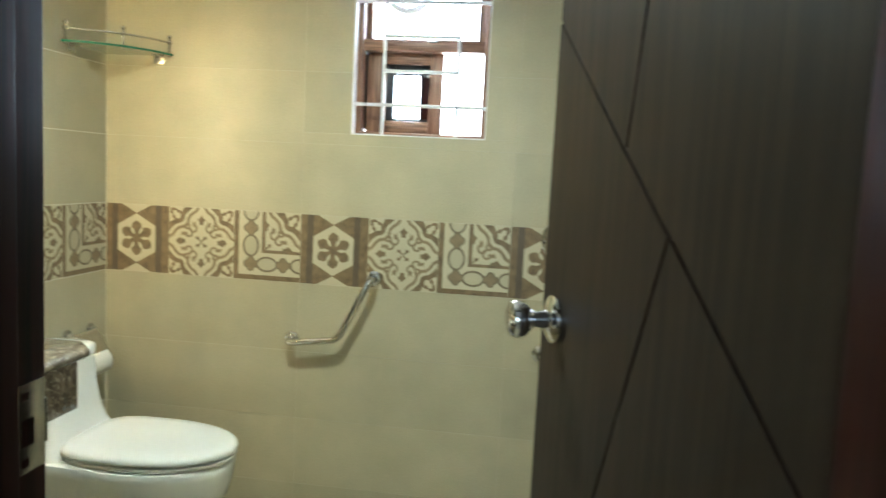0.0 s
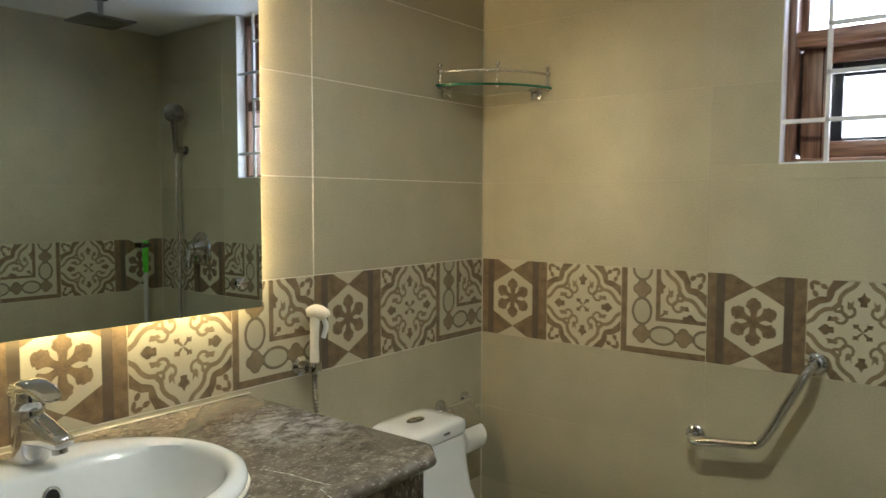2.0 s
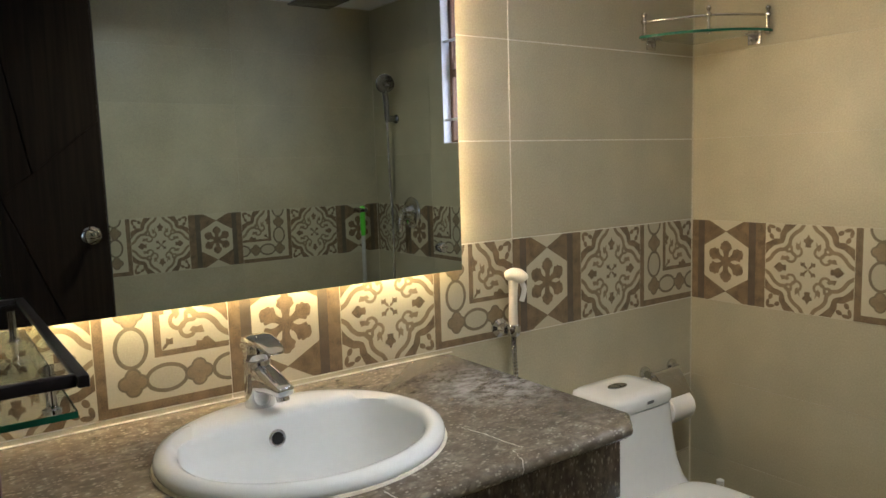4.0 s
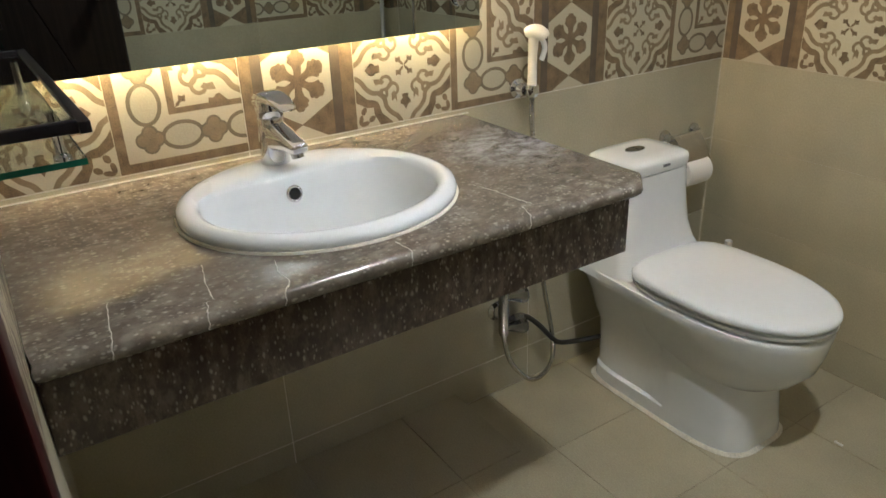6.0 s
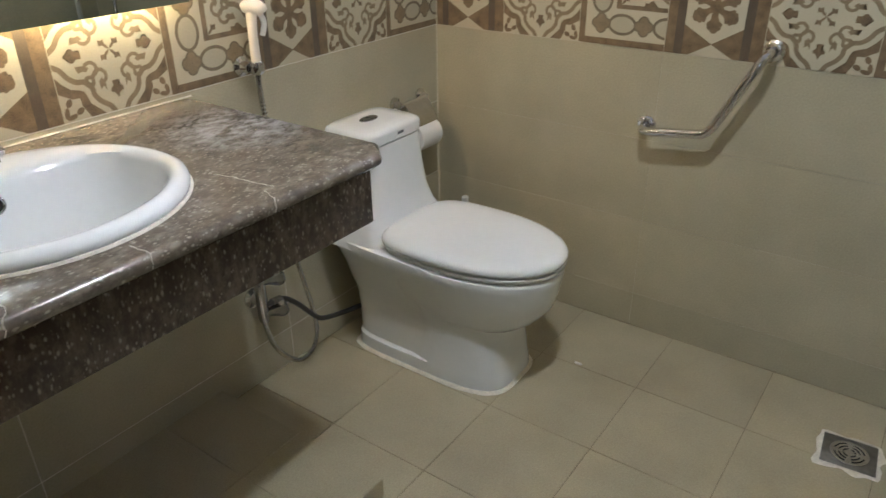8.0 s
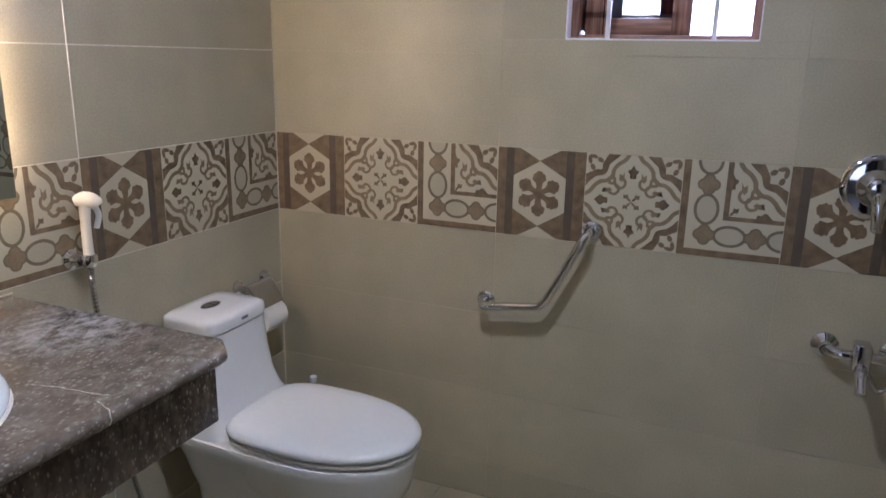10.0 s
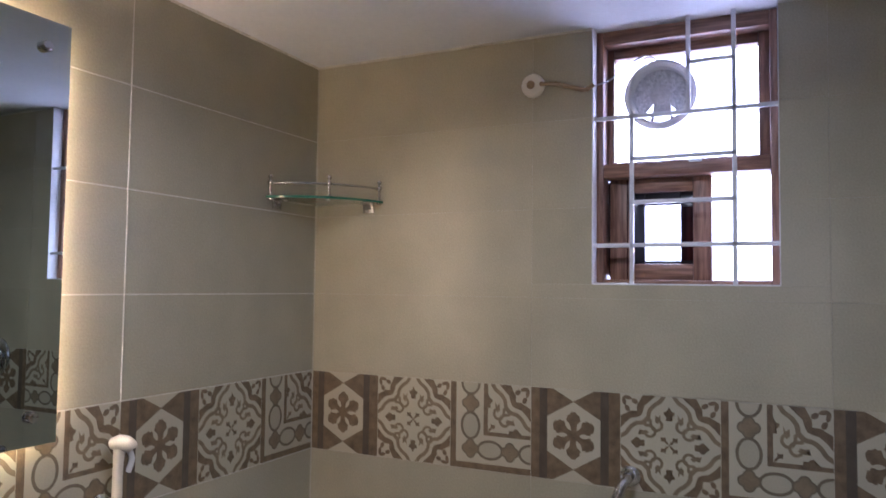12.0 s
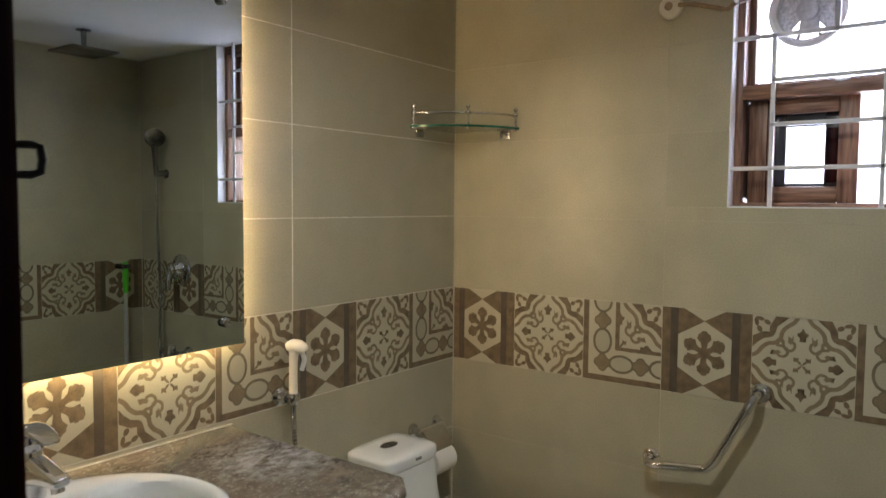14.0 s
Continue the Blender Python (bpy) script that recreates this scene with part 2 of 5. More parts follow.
def box(x0, x1, y0, y1, z0, z1, bev=0.0, seg=2, bm=None):
    own = bmesh.new()
    bmesh.ops.create_cube(own, size=1)
    for v in own.verts:
        v.co = ((x0 + x1) / 2 + v.co.x * (x1 - x0), (y0 + y1) / 2 + v.co.y * (y1 - y0), (z0 + z1) / 2 + v.co.z * (z1 - z0))
    if bev:
        bmesh.ops.bevel(own, geom=own.edges[:], offset=bev, segments=seg, affect="EDGES", profile=0.5)
    return join(bm, own)


def join(bm, own):
    if bm is None:
        return own
    me = bpy.data.meshes.new("tmp")
    own.to_mesh(me)
    own.free()
    bm.from_mesh(me)
    bpy.data.meshes.remove(me)
    return bm


def smooth_path(pts, n=8):
    """A Catmull-Rom line through points."""
    pts = [Vector(p) for p in pts]
    out = []
    for i in range(len(pts) - 1):
        a, b, c, d = pts[max(i - 1, 0)], pts[i], pts[i + 1], pts[min(i + 2, len(pts) - 1)]
        for k in range(n):
            s = k / n
            out.append(0.5 * ((2 * b) + (c - a) * s + (2 * a - 5 * b + 4 * c - d) * s * s + (3 * b - a - 3 * c + d) * s ** 3))
    out.append(pts[-1])
    return out


def tube(pts, r, n=12, bm=None, caps=True):
    """A round bar along points; r is one radius, or one for each point."""
    bm = bm or bmesh.new()
    pts = [Vector(p) for p in pts]
    rad = r if isinstance(r, (list, tuple)) else [r] * len(pts)
    rings, side = [], None
    for i, p in enumerate(pts):
        d = (pts[min(i + 1, len(pts) - 1)] - pts[max(i - 1, 0)]).normalized()
        if side is None:
            side = d.orthogonal().normalized()
        else:
            side = (side - d * side.dot(d)).normalized()
        up = d.cross(side)
        rings.append([bm.verts.new(p + rad[i] * (math.cos(a) * side + math.sin(a) * up)) for a in (2 * math.pi * k / n for k in range(n))])
    skin(bm, rings, caps)
    return bm


def skin(bm, rings, caps=True):
    n = len(rings[0])
    for a, b in zip(rings, rings[1:]):
        for k in range(n):
            bm.faces.new((a[k], a[(k + 1) % n], b[(k + 1) % n], b[k]))
    if caps:
        bm.faces.new(rings[0])
        bm.faces.new(rings[-1])


def loft(sections, caps=True, bm=None):
    bm = bm or bmesh.new()
    skin(bm, [[bm.verts.new(p) for p in s] for s in sections], caps)
    return bm


def placed(bm, m):
    bmesh.ops.transform(bm, matrix=m, verts=bm.verts)
    return bm


def egg(x0, x1, yc, hw, z, n=40, power=2.0, wide=0.42):
    """A closed outline in plan, from x0 at the back to x1 at the front, widest at a share of its length."""
    xm = x0 + wide * (x1 - x0)
    out = []
    for k in range(n):
        a = 2 * math.pi * k / n
        c, s = math.cos(a), math.sin(a)
        pw = power if c > 0 else power + 1.6
        rx = (x1 - xm) if c > 0 else (xm - x0)
        out.append((xm + rx * math.copysign(abs(c) ** (2 / pw), c), yc + hw * math.copysign(abs(s) ** (2 / pw), s), z))
    return out


def disc(c, axis, profile, n=28, bm=None):
    """A turned shape: profile rows of (distance along axis, radius)."""
    c, axis = Vector(c), Vector(axis).normalized()
    side = axis.orthogonal().normalized()
    up = axis.cross(side)
    rings = [[c + axis * h + r * (math.cos(a) * side + math.sin(a) * up) for a in (2 * math.pi * k / n for k in range(n))] for h, r in profile]
    return loft(rings, True, bm)


def ring(c, axis, big, small, n=32, m=10, bm=None):
    c, axis = Vector(c), Vector(axis).normalized()
    side = axis.orthogonal().normalized()
    up = axis.cross(side)
    bm = bm or bmesh.new()
    rings = []
    for k in range(n):
        a = 2 * math.pi * k / n
        out = math.cos(a) * side + math.sin(a) * up
        rings.append([bm.verts.new(c + out * (big + small * math.cos(b)) + axis * small * math.sin(b)) for b in (2 * math.pi * j / m for j in range(m))])
    for k in range(n):
        A, B = rings[k], rings[(k + 1) % n]
        for j in range(m):
            bm.faces.new((A[j], A[(j + 1) % m], B[(j + 1) % m], B[j]))
    return bm


# ---- structure ----
WALL = 0.15
ROWS_Z = [0.0, 0.117, 0.367, 0.617, 0.867, 1.117, 1.367, 1.617, 1.867, CEIL]
WINDOW = (0.922, 1.392, 1.406, CEIL)          # hole in the north wall: x0, x1, z0, z1
DOORWAY = (1.150, 1.872, 0.0, 2.03)             # hole in the south wall


def wall_body(name, spans, mat, label):
    bm = bmesh.new()
    for s in spans:
        box(*s, bm=bm)
    return solid(name, bm, mat, label, "wall", "structure", smooth=None)


B = 0.0011     # tile thickness in front of the wall's body
wx0, wx1, wz0, wz1 = WINDOW
dx0, dx1, dz0, dz1 = DOORWAY
wall_north = wall_body("wall_north", [(-WALL, wx0, B, WALL, 0, CEIL), (wx1, EAST + WALL, B, WALL, 0, CEIL), (wx0, wx1, B, WALL, 0, wz0)], GROUT, "bathroom wall clad in beige tiles with a printed border")
wall_west = wall_body("wall_west", [(-WALL, -B, SOUTH - 0.12, B, 0, CEIL)], PUTTY, "bathroom wall clad in beige tiles behind the mirror")
wall_east = wall_body("wall_east", [(EAST + B, EAST + WALL, SOUTH - 0.12, B, 0, CEIL)], GROUT, "shower wall clad in beige tiles with a printed border")
wall_south = wall_body("wall_south", [(-B, dx0, SOUTH - 0.12, SOUTH - B, 0, CEIL), (dx1, EAST + B, SOUTH - 0.12, SOUTH - B, 0, CEIL), (dx0, dx1, SOUTH - 0.12, SOUTH - B, dz1, CEIL)], GROUT, "bathroom wall with the doorway, clad in beige tiles")
solid("ceiling", box(-WALL, EAST + WALL, SOUTH - 0.12, WALL, CEIL, CEIL + 0.1), PLASTER, "flat white plastered ceiling", "ceiling", "structure", smooth=None)
floor = solid("floor", box(-WALL, EAST + WALL, SOUTH - 0.12, WALL, -0.12, -0.0015), FLOOR_GROUT, "bathroom floor of matt beige square tiles", "floor", "structure", smooth=None)
# the room outside the door; its shape and wall opening are assumed
solid("floor_hall", box(-1.6, 3.4, -4.7, SOUTH - 0.12, -0.12, 0.0), FLOOR_TILE, "beige tiled floor outside the bathroom", "floor", "structure", smooth=None)
solid("ceiling_hall", box(-1.6, 3.4, -4.7, SOUTH - 0.12, 2.7, 2.8), PLASTER, "white ceiling outside the bathroom", "ceiling", "structure", smooth=None)
wall_body("wall_hall_west", [(-1.7, -1.6, -4.7, SOUTH - 0.12, 0, 2.8)], HALL, "plain painted wall outside the bathroom")
wall_body("wall_hall_east", [(3.4, 3.5, -4.7, SOUTH - 0.12, 0, 2.8)], HALL, "plain painted wall outside the bathroom")
wall_body("wall_hall_south", [(-1.6, 0.5, -4.8, -4.7, 0, 2.8), (1.9, 3.4, -4.8, -4.7, 0, 2.8), (0.5, 1.9, -4.8, -4.7, 0, 0.9), (0.5, 1.9, -4.8, -4.7, 2.1, 2.8)], HALL, "plain painted hall wall with an assumed opening")
wall_body("wall_hall_north", [(-1.6, dx0, -2.10, SOUTH - 0.12, 0, 2.8), (dx1, 3.4, -2.10, SOUTH - 0.12, 0, 2.8), (dx0, dx1, -2.10, SOUTH - 0.12, dz1, 2.8)], HALL, "plain painted wall around the bathroom door")

# white putty beads where walls meet each other and the ceiling
bm = bmesh.new()
for a, b in (((0.0, 0.0, CEIL), (wx0, 0.0, CEIL)), ((wx1, 0, CEIL), (EAST, 0, CEIL)), ((0, SOUTH, CEIL), (0, 0, CEIL)), ((EAST, SOUTH, CEIL), (EAST, 0, CEIL)), ((0, SOUTH, CEIL), (EAST, SOUTH, CEIL))):
    a, b = Vector(a), Vector(b)
    steps = max(2, int((b - a).length / 0.03))
    tube([a.lerp(b, k / steps) for k in range(steps + 1)], [0.005 + 0.002 * noise.noise((k * 0.7, a.x + b.y, 1)) for k in range(steps + 1)], 8, bm)
solid("trim", bm, PUTTY, "uneven white putty bead along the ceiling", "trim", "structure")
bm = bmesh.new()
for c in ((0, 0), (EAST, 0), (0, SOUTH), (EAST, SOUTH)):
    tube([(*c, CEIL * k / 50) for k in range(51)], [0.0028 + 0.0012 * noise.noise((k * 0.9, c[0], 3)) for k in range(51)], 8, bm)
solid("trim_corner", bm, GROUT, "pale grout bead in the wall corners", "trim", "structure")

bm = bmesh.new()
tube([(-0.0006, -0.75, 1.12 + (CEIL - 1.12) * k / 40) for k in range(41)], [0.0014 + 0.0007 * noise.noise((k * 0.9, 4, 3)) for k in range(41)], 8, bm)
solid("trim_joint", bm, PUTTY, "white filler in an upright tile joint", "trim", "structure")

# ---- mirror with a lit back ----
MY0, MY1, MZ0, MZ1 = -1.962, -0.935, 1.06, 1.942
mirror = thing("wall_mirror", (0.0, (MY0 + MY1) / 2, MZ0), "frameless rectangular mirror lit from behind by warm strips", "mirror")
part("glass", box(0.0255, 0.030, MY0, MY1, MZ0, MZ1, 0.0008, 1), MIRROR, mirror, "silvered mirror glass")
part("backing", box(0.0, 0.0245, MY0 + 0.033, MY1 - 0.033, MZ0 + 0.033, MZ1 - 0.033), WHITE_PLASTIC, mirror, "white backing box")
# strips set on edge, shining outwards past the glass
for x0, y0, y1, z0, z1 in ((0.0125, MY0 + 0.045, MY1 - 0.045, MZ0 + 0.026, MZ0 + 0.030), (0.001, MY0 + 0.045, MY1 - 0.045, MZ1 - 0.024, MZ1 - 0.021), (0.001, MY1 - 0.022, MY1 - 0.020, MZ0 + 0.045, MZ1 - 0.045)):
    part("led_strip", box(x0, 0.0243 if x0 > 0.01 else (0.0085 if z0 > 1.5 else 0.0115), y0, y1, z0, z1), LED if z1 < MZ0 + 0.05 else LED_EDGE, mirror, "warm white light strip", smooth=None)
for y in (MY0 + 0.06, MY1 - 0.06):
    for z in (MZ0 + 0.06, MZ1 - 0.06):
        part("stud", disc((0.030, y, z), (1, 0, 0), ((0, 0.012), (0.010, 0.012), (0.013, 0.010), (0.014, 0.004))), CHROME, mirror, "chrome mirror stud")

# ---- counter and basin ----
CX, CY0, CY1, CZ = 0.602, SOUTH, -0.955, 0.855      # front edge, ends, top
BC = (0.318, -1.488)                                  # basin centre


def counter_reach(a, inset):
    """The way from the basin's centre to the worktop's outline, less an inset on its free sides."""
    c, s = math.cos(a), math.sin(a)
    planes = [(1, 0, CX - inset - BC[0]), (-1, 0, BC[0] - 0.001), (0, 1, CY1 - inset - BC[1]), (0, -1, BC[1] - CY0 - 0.001)]
    h = math.sqrt(0.5)
    planes.append((h, h, ((CX - BC[0]) + (CY1 - BC[1]) - 0.045) * h - inset))
    return min(d / (c * x + s * y) for x, y, d in planes if c * x + s * y > 1e-6)


worktop = thing("worktop", (0.3, -1.45, 0.828), "polished brown granite worktop with pale flecks and white veins", "worktop")
angles = sorted({round(2 * math.pi * k / 96, 5) for k in range(96)} | {round(math.atan2(y - BC[1], x - BC[0]) % (2 * math.pi), 5) for x, y in ((0.001, CY0 + 0.001), (0.001, CY1), (CX, CY0 + 0.001), (CX - 0.045, CY1), (CX, CY1 - 0.045))})
secs = []
for inset, z in ((None, CZ), (0.014, CZ), (0.006, CZ - 0.003), (0.001, CZ - 0.009), (0.0, CZ - 0.014), (0.002, CZ - 0.022), (0.008, CZ - 0.028), (0.016, CZ - 0.03), (None, CZ - 0.03)):
    sec = []
    for a in angles:
        if inset is None:
            r = 1 / math.hypot(math.cos(a) / 0.20, math.sin(a) / 0.225)
        else:
            r = counter_reach(a, inset)
        sec.append((BC[0] + r * math.cos(a), BC[1] + r * math.sin(a), z))
    secs.append(sec)
secs.append(secs[0])
part("slab", loft(secs, caps=False), GRANITE, worktop, smooth=50)
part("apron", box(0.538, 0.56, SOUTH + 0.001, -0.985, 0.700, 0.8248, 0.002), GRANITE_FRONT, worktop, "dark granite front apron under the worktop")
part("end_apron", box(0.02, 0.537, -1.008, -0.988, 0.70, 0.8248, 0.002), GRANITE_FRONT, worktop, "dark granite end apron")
VEIN = material("white_vein", (0.6, 0.55, 0.47), 0.22, spread=0.35, scale=60, grain=200)
for line in (((0.493, -1.871), (0.56, -1.881), (0.596, -1.885)), ((0.455, -1.737), (0.518, -1.75), (0.566, -1.756)), ((0.505, -1.648), (0.544, -1.657), (0.578, -1.656), (0.596, -1.668)), ((0.553, -1.478), (0.578, -1.475), (0.597, -1.474)), ((0.475, -1.23), (0.524, -1.226), (0.56, -1.219)), ((0.56, -1.24), (0.597, -1.253)), ((0.57, -1.765), (0.597, -1.771)), ((0.425, -1.243), (0.45, -1.236), (0.475, -1.23))):
    pts = smooth_path([(x, y, CZ - 0.0004) for x, y in line], 8)
    if line[-1][0] > 0.59:
        # the vein runs on over the rounded front edge
        y = line[-1][1]
        pts += [Vector((CX - 0.0030, y - 0.002, CZ - 0.0040)), Vector((CX - 0.0008, y - 0.003, CZ - 0.009)), Vector((CX - 0.0003, y - 0.002, CZ - 0.014)), Vector((CX - 0.002, y - 0.004, CZ - 0.022))]
    pts = [Vector((p.x, p.y + 0.0025 * noise.noise((p.x * 90, p.y * 90, 2)), p.z)) for p in pts]
    part("vein", tube(pts, [0.0009 + 0.0007 * noise.noise((i * 0.5, line[0][1] * 9, 1)) for i in range(len(pts))], 6), VEIN, worktop, "white vein in the stone")
bm = bmesh.new()
tube([(0.004, CY1 - k * 0.02, CZ + 0.002) for k in range(51)], [0.0015 + 0.0009 * noise.noise((k * 0.8, 5, 5)) for k in range(51)], 8, bm)
part("sealant", bm, PUTTY, worktop, "rough white sealant along the wall")

basin = thing("basin", (BC[0], BC[1], CZ), "white oval porcelain drop-in basin set into the worktop", "basin")


def oval(cx, ry, rxf, rxb, z, flat=2.0, n=72):
    rxf, rxb, ry = rxf * 1.03, rxb * 1.035, ry * 0.975
    out = []
    for k in range(n):
        a = 2 * math.pi * k / n
        c, s = math.cos(a), math.sin(a)
        p = 2.0 if c > 0 else flat
        out.append((cx + (rxf if c > 0 else rxb) * math.copysign(abs(c) ** (2 / p), c), BC[1] + ry * math.copysign(abs(s) ** (2 / p), s), z))
    return out


cx = BC[0]
part("bowl", loft([oval(cx, 0.238, 0.205, 0.212, CZ + 0.0005), oval(cx, 0.246, 0.213, 0.219, CZ + 0.005), oval(cx, 0.247, 0.214, 0.22, CZ + 0.012), oval(cx, 0.243, 0.21, 0.216, CZ + 0.020),
                   oval(cx, 0.232, 0.199, 0.205, CZ + 0.025), oval(cx + 0.004, 0.222, 0.187, 0.185, CZ + 0.025, 2.2), oval(cx + 0.012, 0.211, 0.168, 0.134, CZ + 0.020, 2.8), oval(cx + 0.015, 0.207, 0.160, 0.125, CZ + 0.010, 3.4),
                   oval(cx + 0.016, 0.200, 0.152, 0.118, CZ - 0.02, 3.6), oval(cx + 0.018, 0.186, 0.140, 0.108, CZ - 0.07, 3.2), oval(cx + 0.02, 0.155, 0.115, 0.092, CZ - 0.11, 2.6), oval(cx + 0.02, 0.10, 0.08, 0.075, CZ - 0.135), oval(cx + 0.02, 0.024, 0.024, 0.024, CZ - 0.142)], caps=False), PORCELAIN, basin, smooth=60)
part("sealant", loft([oval(cx, 0.236, 0.203, 0.21, CZ + 0.0002), oval(cx, 0.250, 0.217, 0.222, CZ + 0.0004), oval(cx, 0.2485, 0.2155, 0.221, CZ + 0.004), oval(cx, 0.236, 0.203, 0.21, CZ + 0.004)], caps=False), PUTTY, basin, "thin cream sealant line")
ov = (cx - 0.102, -1.497, 0.837)
over = part("overflow_ring", ring(ov, (1, 0, 0.25), 0.013, 0.003), CHROME, basin, "chrome overflow ring")
part("hole", disc(ov, (1, 0, 0.25), ((-0.004, 0.0115), (0.0022, 0.0115))), VOID, over, "dark overflow hole")
part("drain", disc((cx + 0.02, BC[1], CZ - 0.1425), (0, 0, 1), ((0, 0.023), (0.003, 0.023), (0.004, 0.018), (0.002, 0.012))), CHROME, basin, "chrome drain")
part("mark", box(0.172, 0.173, -1.655, -1.635, CZ + 0.0235, CZ + 0.0253), RUBBER, basin, "small printed mark", smooth=None)
trap = thing("waste_pipe", (cx, BC[1], 0.5), "cream plastic basin waste pipe below the worktop", "pipe")
part("pipe", tube(smooth_path([(cx + 0.02, BC[1], 0.70), (cx + 0.02, BC[1], 0.66), (cx + 0.0, BC[1] + 0.02, 0.62), (0.15, BC[1] + 0.04, 0.62), (0.0, BC[1] + 0.05, 0.62)]), 0.019, 14), IVORY, trap)
part("nut", disc((cx + 0.02, BC[1], 0.68), (0, 0, 1), ((-0.012, 0.026), (0.012, 0.026)), 12), IVORY, trap)

tap = thing("basin_mixer_tap", (0.135, -1.49, CZ + 0.02), "chrome single-lever mixer tap on the basin's back rim", "tap")
TX, TY, TZ = 0.140, -1.497, CZ + 0.024
SWING = pose(TX, TY, 0, 0, 0, 16) @ pose(-TX, -TY, 0)      # the spout is turned a little aside
part("body", tube([(TX, TY, TZ), (TX, TY, TZ + 0.003), (TX, TY, TZ + 0.03), (TX, TY, TZ + 0.06), (TX, TY, TZ + 0.084), (TX, TY, TZ + 0.087)], [0.0272, 0.0278, 0.0262, 0.0253, 0.025, 0.0242], 32), CHROME, tap)
part("seam", disc((TX, TY, TZ + 0.0868), (0, 0, 1), ((0, 0.0236), (0.0022, 0.0236)), 28), DULL, tap, "dark seam under the cap")
part("cap", tube([(TX, TY, TZ + 0.0888), (TX, TY, TZ + 0.091), (TX, TY, TZ + 0.105), (TX - 0.001, TY, TZ + 0.118), (TX - 0.002, TY, TZ + 0.126)], [0.0238, 0.0252, 0.0252, 0.0235, 0.018], 32), CHROME, tap, "chrome cartridge cap")


def squared(dx, w, h, z, n=28):
    """One upright cross-section of the tap with softened corners."""
    return [(TX + dx, TY + w * math.copysign(abs(math.cos(a)) ** 0.6, math.cos(a)), TZ + z + h * math.copysign(abs(math.sin(a)) ** 0.6, math.sin(a))) for a in (2 * math.pi * k / n for k in range(n))]


part("spout", placed(loft([squared(*q) for q in ((0.004, 0.0235, 0.030, 0.054), (0.022, 0.0228, 0.0265, 0.054), (0.040, 0.0215, 0.0205, 0.0500), (0.058, 0.0200, 0.0150, 0.0450), (0.072, 0.0188, 0.0115, 0.0410), (0.079, 0.0180, 0.0092, 0.0395), (0.081, 0.0155, 0.006, 0.039))]), SWING), CHROME, tap, "wedge-shaped chrome spout")
part("aerator", placed(disc((TX + 0.066, TY, TZ + 0.034), (0.25, 0, -1), ((0, 0.0115), (0.014, 0.0115), (0.015, 0.009))), SWING), STEEL, tap)
part("lever", placed(loft([squared(*q) for q in ((-0.0275, 0.010, 0.004, 0.113), (-0.025, 0.018, 0.009, 0.116), (-0.015, 0.0235, 0.0125, 0.1205), (0.004, 0.0255, 0.0125, 0.1245), (0.022, 0.0250, 0.0095, 0.1245), (0.038, 0.0235, 0.0065, 0.1195), (0.050, 0.0210, 0.0045, 0.1135), (0.058, 0.0175, 0.0032, 0.1085), (0.061, 0.012, 0.0018, 0.1065))]), SWING), CHROME, tap, "arched chrome lever")

# ---- toilet ----
YC = -0.448
toilet = thing("toilet", (0.35, YC, 0.0), "white one-piece porcelain toilet with its lid closed", "toilet")
foot = [(0.085, 0.598, 0.138, 0.002), (0.085, 0.598, 0.138, 0.012), (0.085, 0.596, 0.137, 0.046), (0.084, 0.594, 0.136, 0.052), (0.080, 0.592, 0.136, 0.10), (0.076, 0.587, 0.137, 0.15), (0.070, 0.586, 0.141, 0.195), (0.055, 0.590, 0.150, 0.245), (0.035, 0.62, 0.160, 0.295), (0.016, 0.67, 0.176, 0.34), (0.008, 0.70, 0.182, 0.364), (0.010, 0.70, 0.180, 0.378), (0.03, 0.68, 0.165, 0.381)]
bulge = [(0.30, 0.545, 0.090, 0.168), (0.28, 0.580, 0.106, 0.174), (0.26, 0.614, 0.123, 0.19), (0.24, 0.652, 0.140, 0.22), (0.22, 0.684, 0.157, 0.262), (0.21, 0.697, 0.1700, 0.308), (0.205, 0.703, 0.180, 0.348), (0.205, 0.706, 0.183, 0.366), (0.208, 0.703, 0.181, 0.377), (0.22, 0.69, 0.165, 0.382)]


def with_panel(sec):
    """The foot's sides step in behind its front column, over a ledge."""
    return [(x, YC + (y - YC) * (0.925 if 0.05 < z < 0.2 and x < 0.37 else 1), z) for x, y, z in sec]


part("pedestal", loft([with_panel(egg(a, b, YC, w, z, 120, 2.15 + 1.9 * max(0.0, 1 - z / 0.3), 0.45)) for a, b, w, z in foot]), PORCELAIN, toilet, smooth=35)
part("bowl", loft([egg(a, b, YC, w, z, 72, 2.15) for a, b, w, z in bulge]), PORCELAIN, toilet, smooth=60)
tank = [(0.012, 0.265, 0.176, 0.36), (0.012, 0.243, 0.168, 0.39), (0.012, 0.218, 0.150, 0.43), (0.012, 0.203, 0.137, 0.48), (0.012, 0.194, 0.128, 0.55), (0.012, 0.188, 0.122, 0.63), (0.012, 0.187, 0.119, 0.642)]


def slab_ring(x0, x1, hw, z, n=56, p=6.0):
    out = []
    for k in range(n):
        a = 2 * math.pi * k / n
        c, s = math.cos(a), math.sin(a)
        out.append(((x0 + x1) / 2 + (x1 - x0) / 2 * math.copysign(abs(c) ** (2 / p), c), YC + hw * math.copysign(abs(s) ** (2 / p), s), z))
    return out


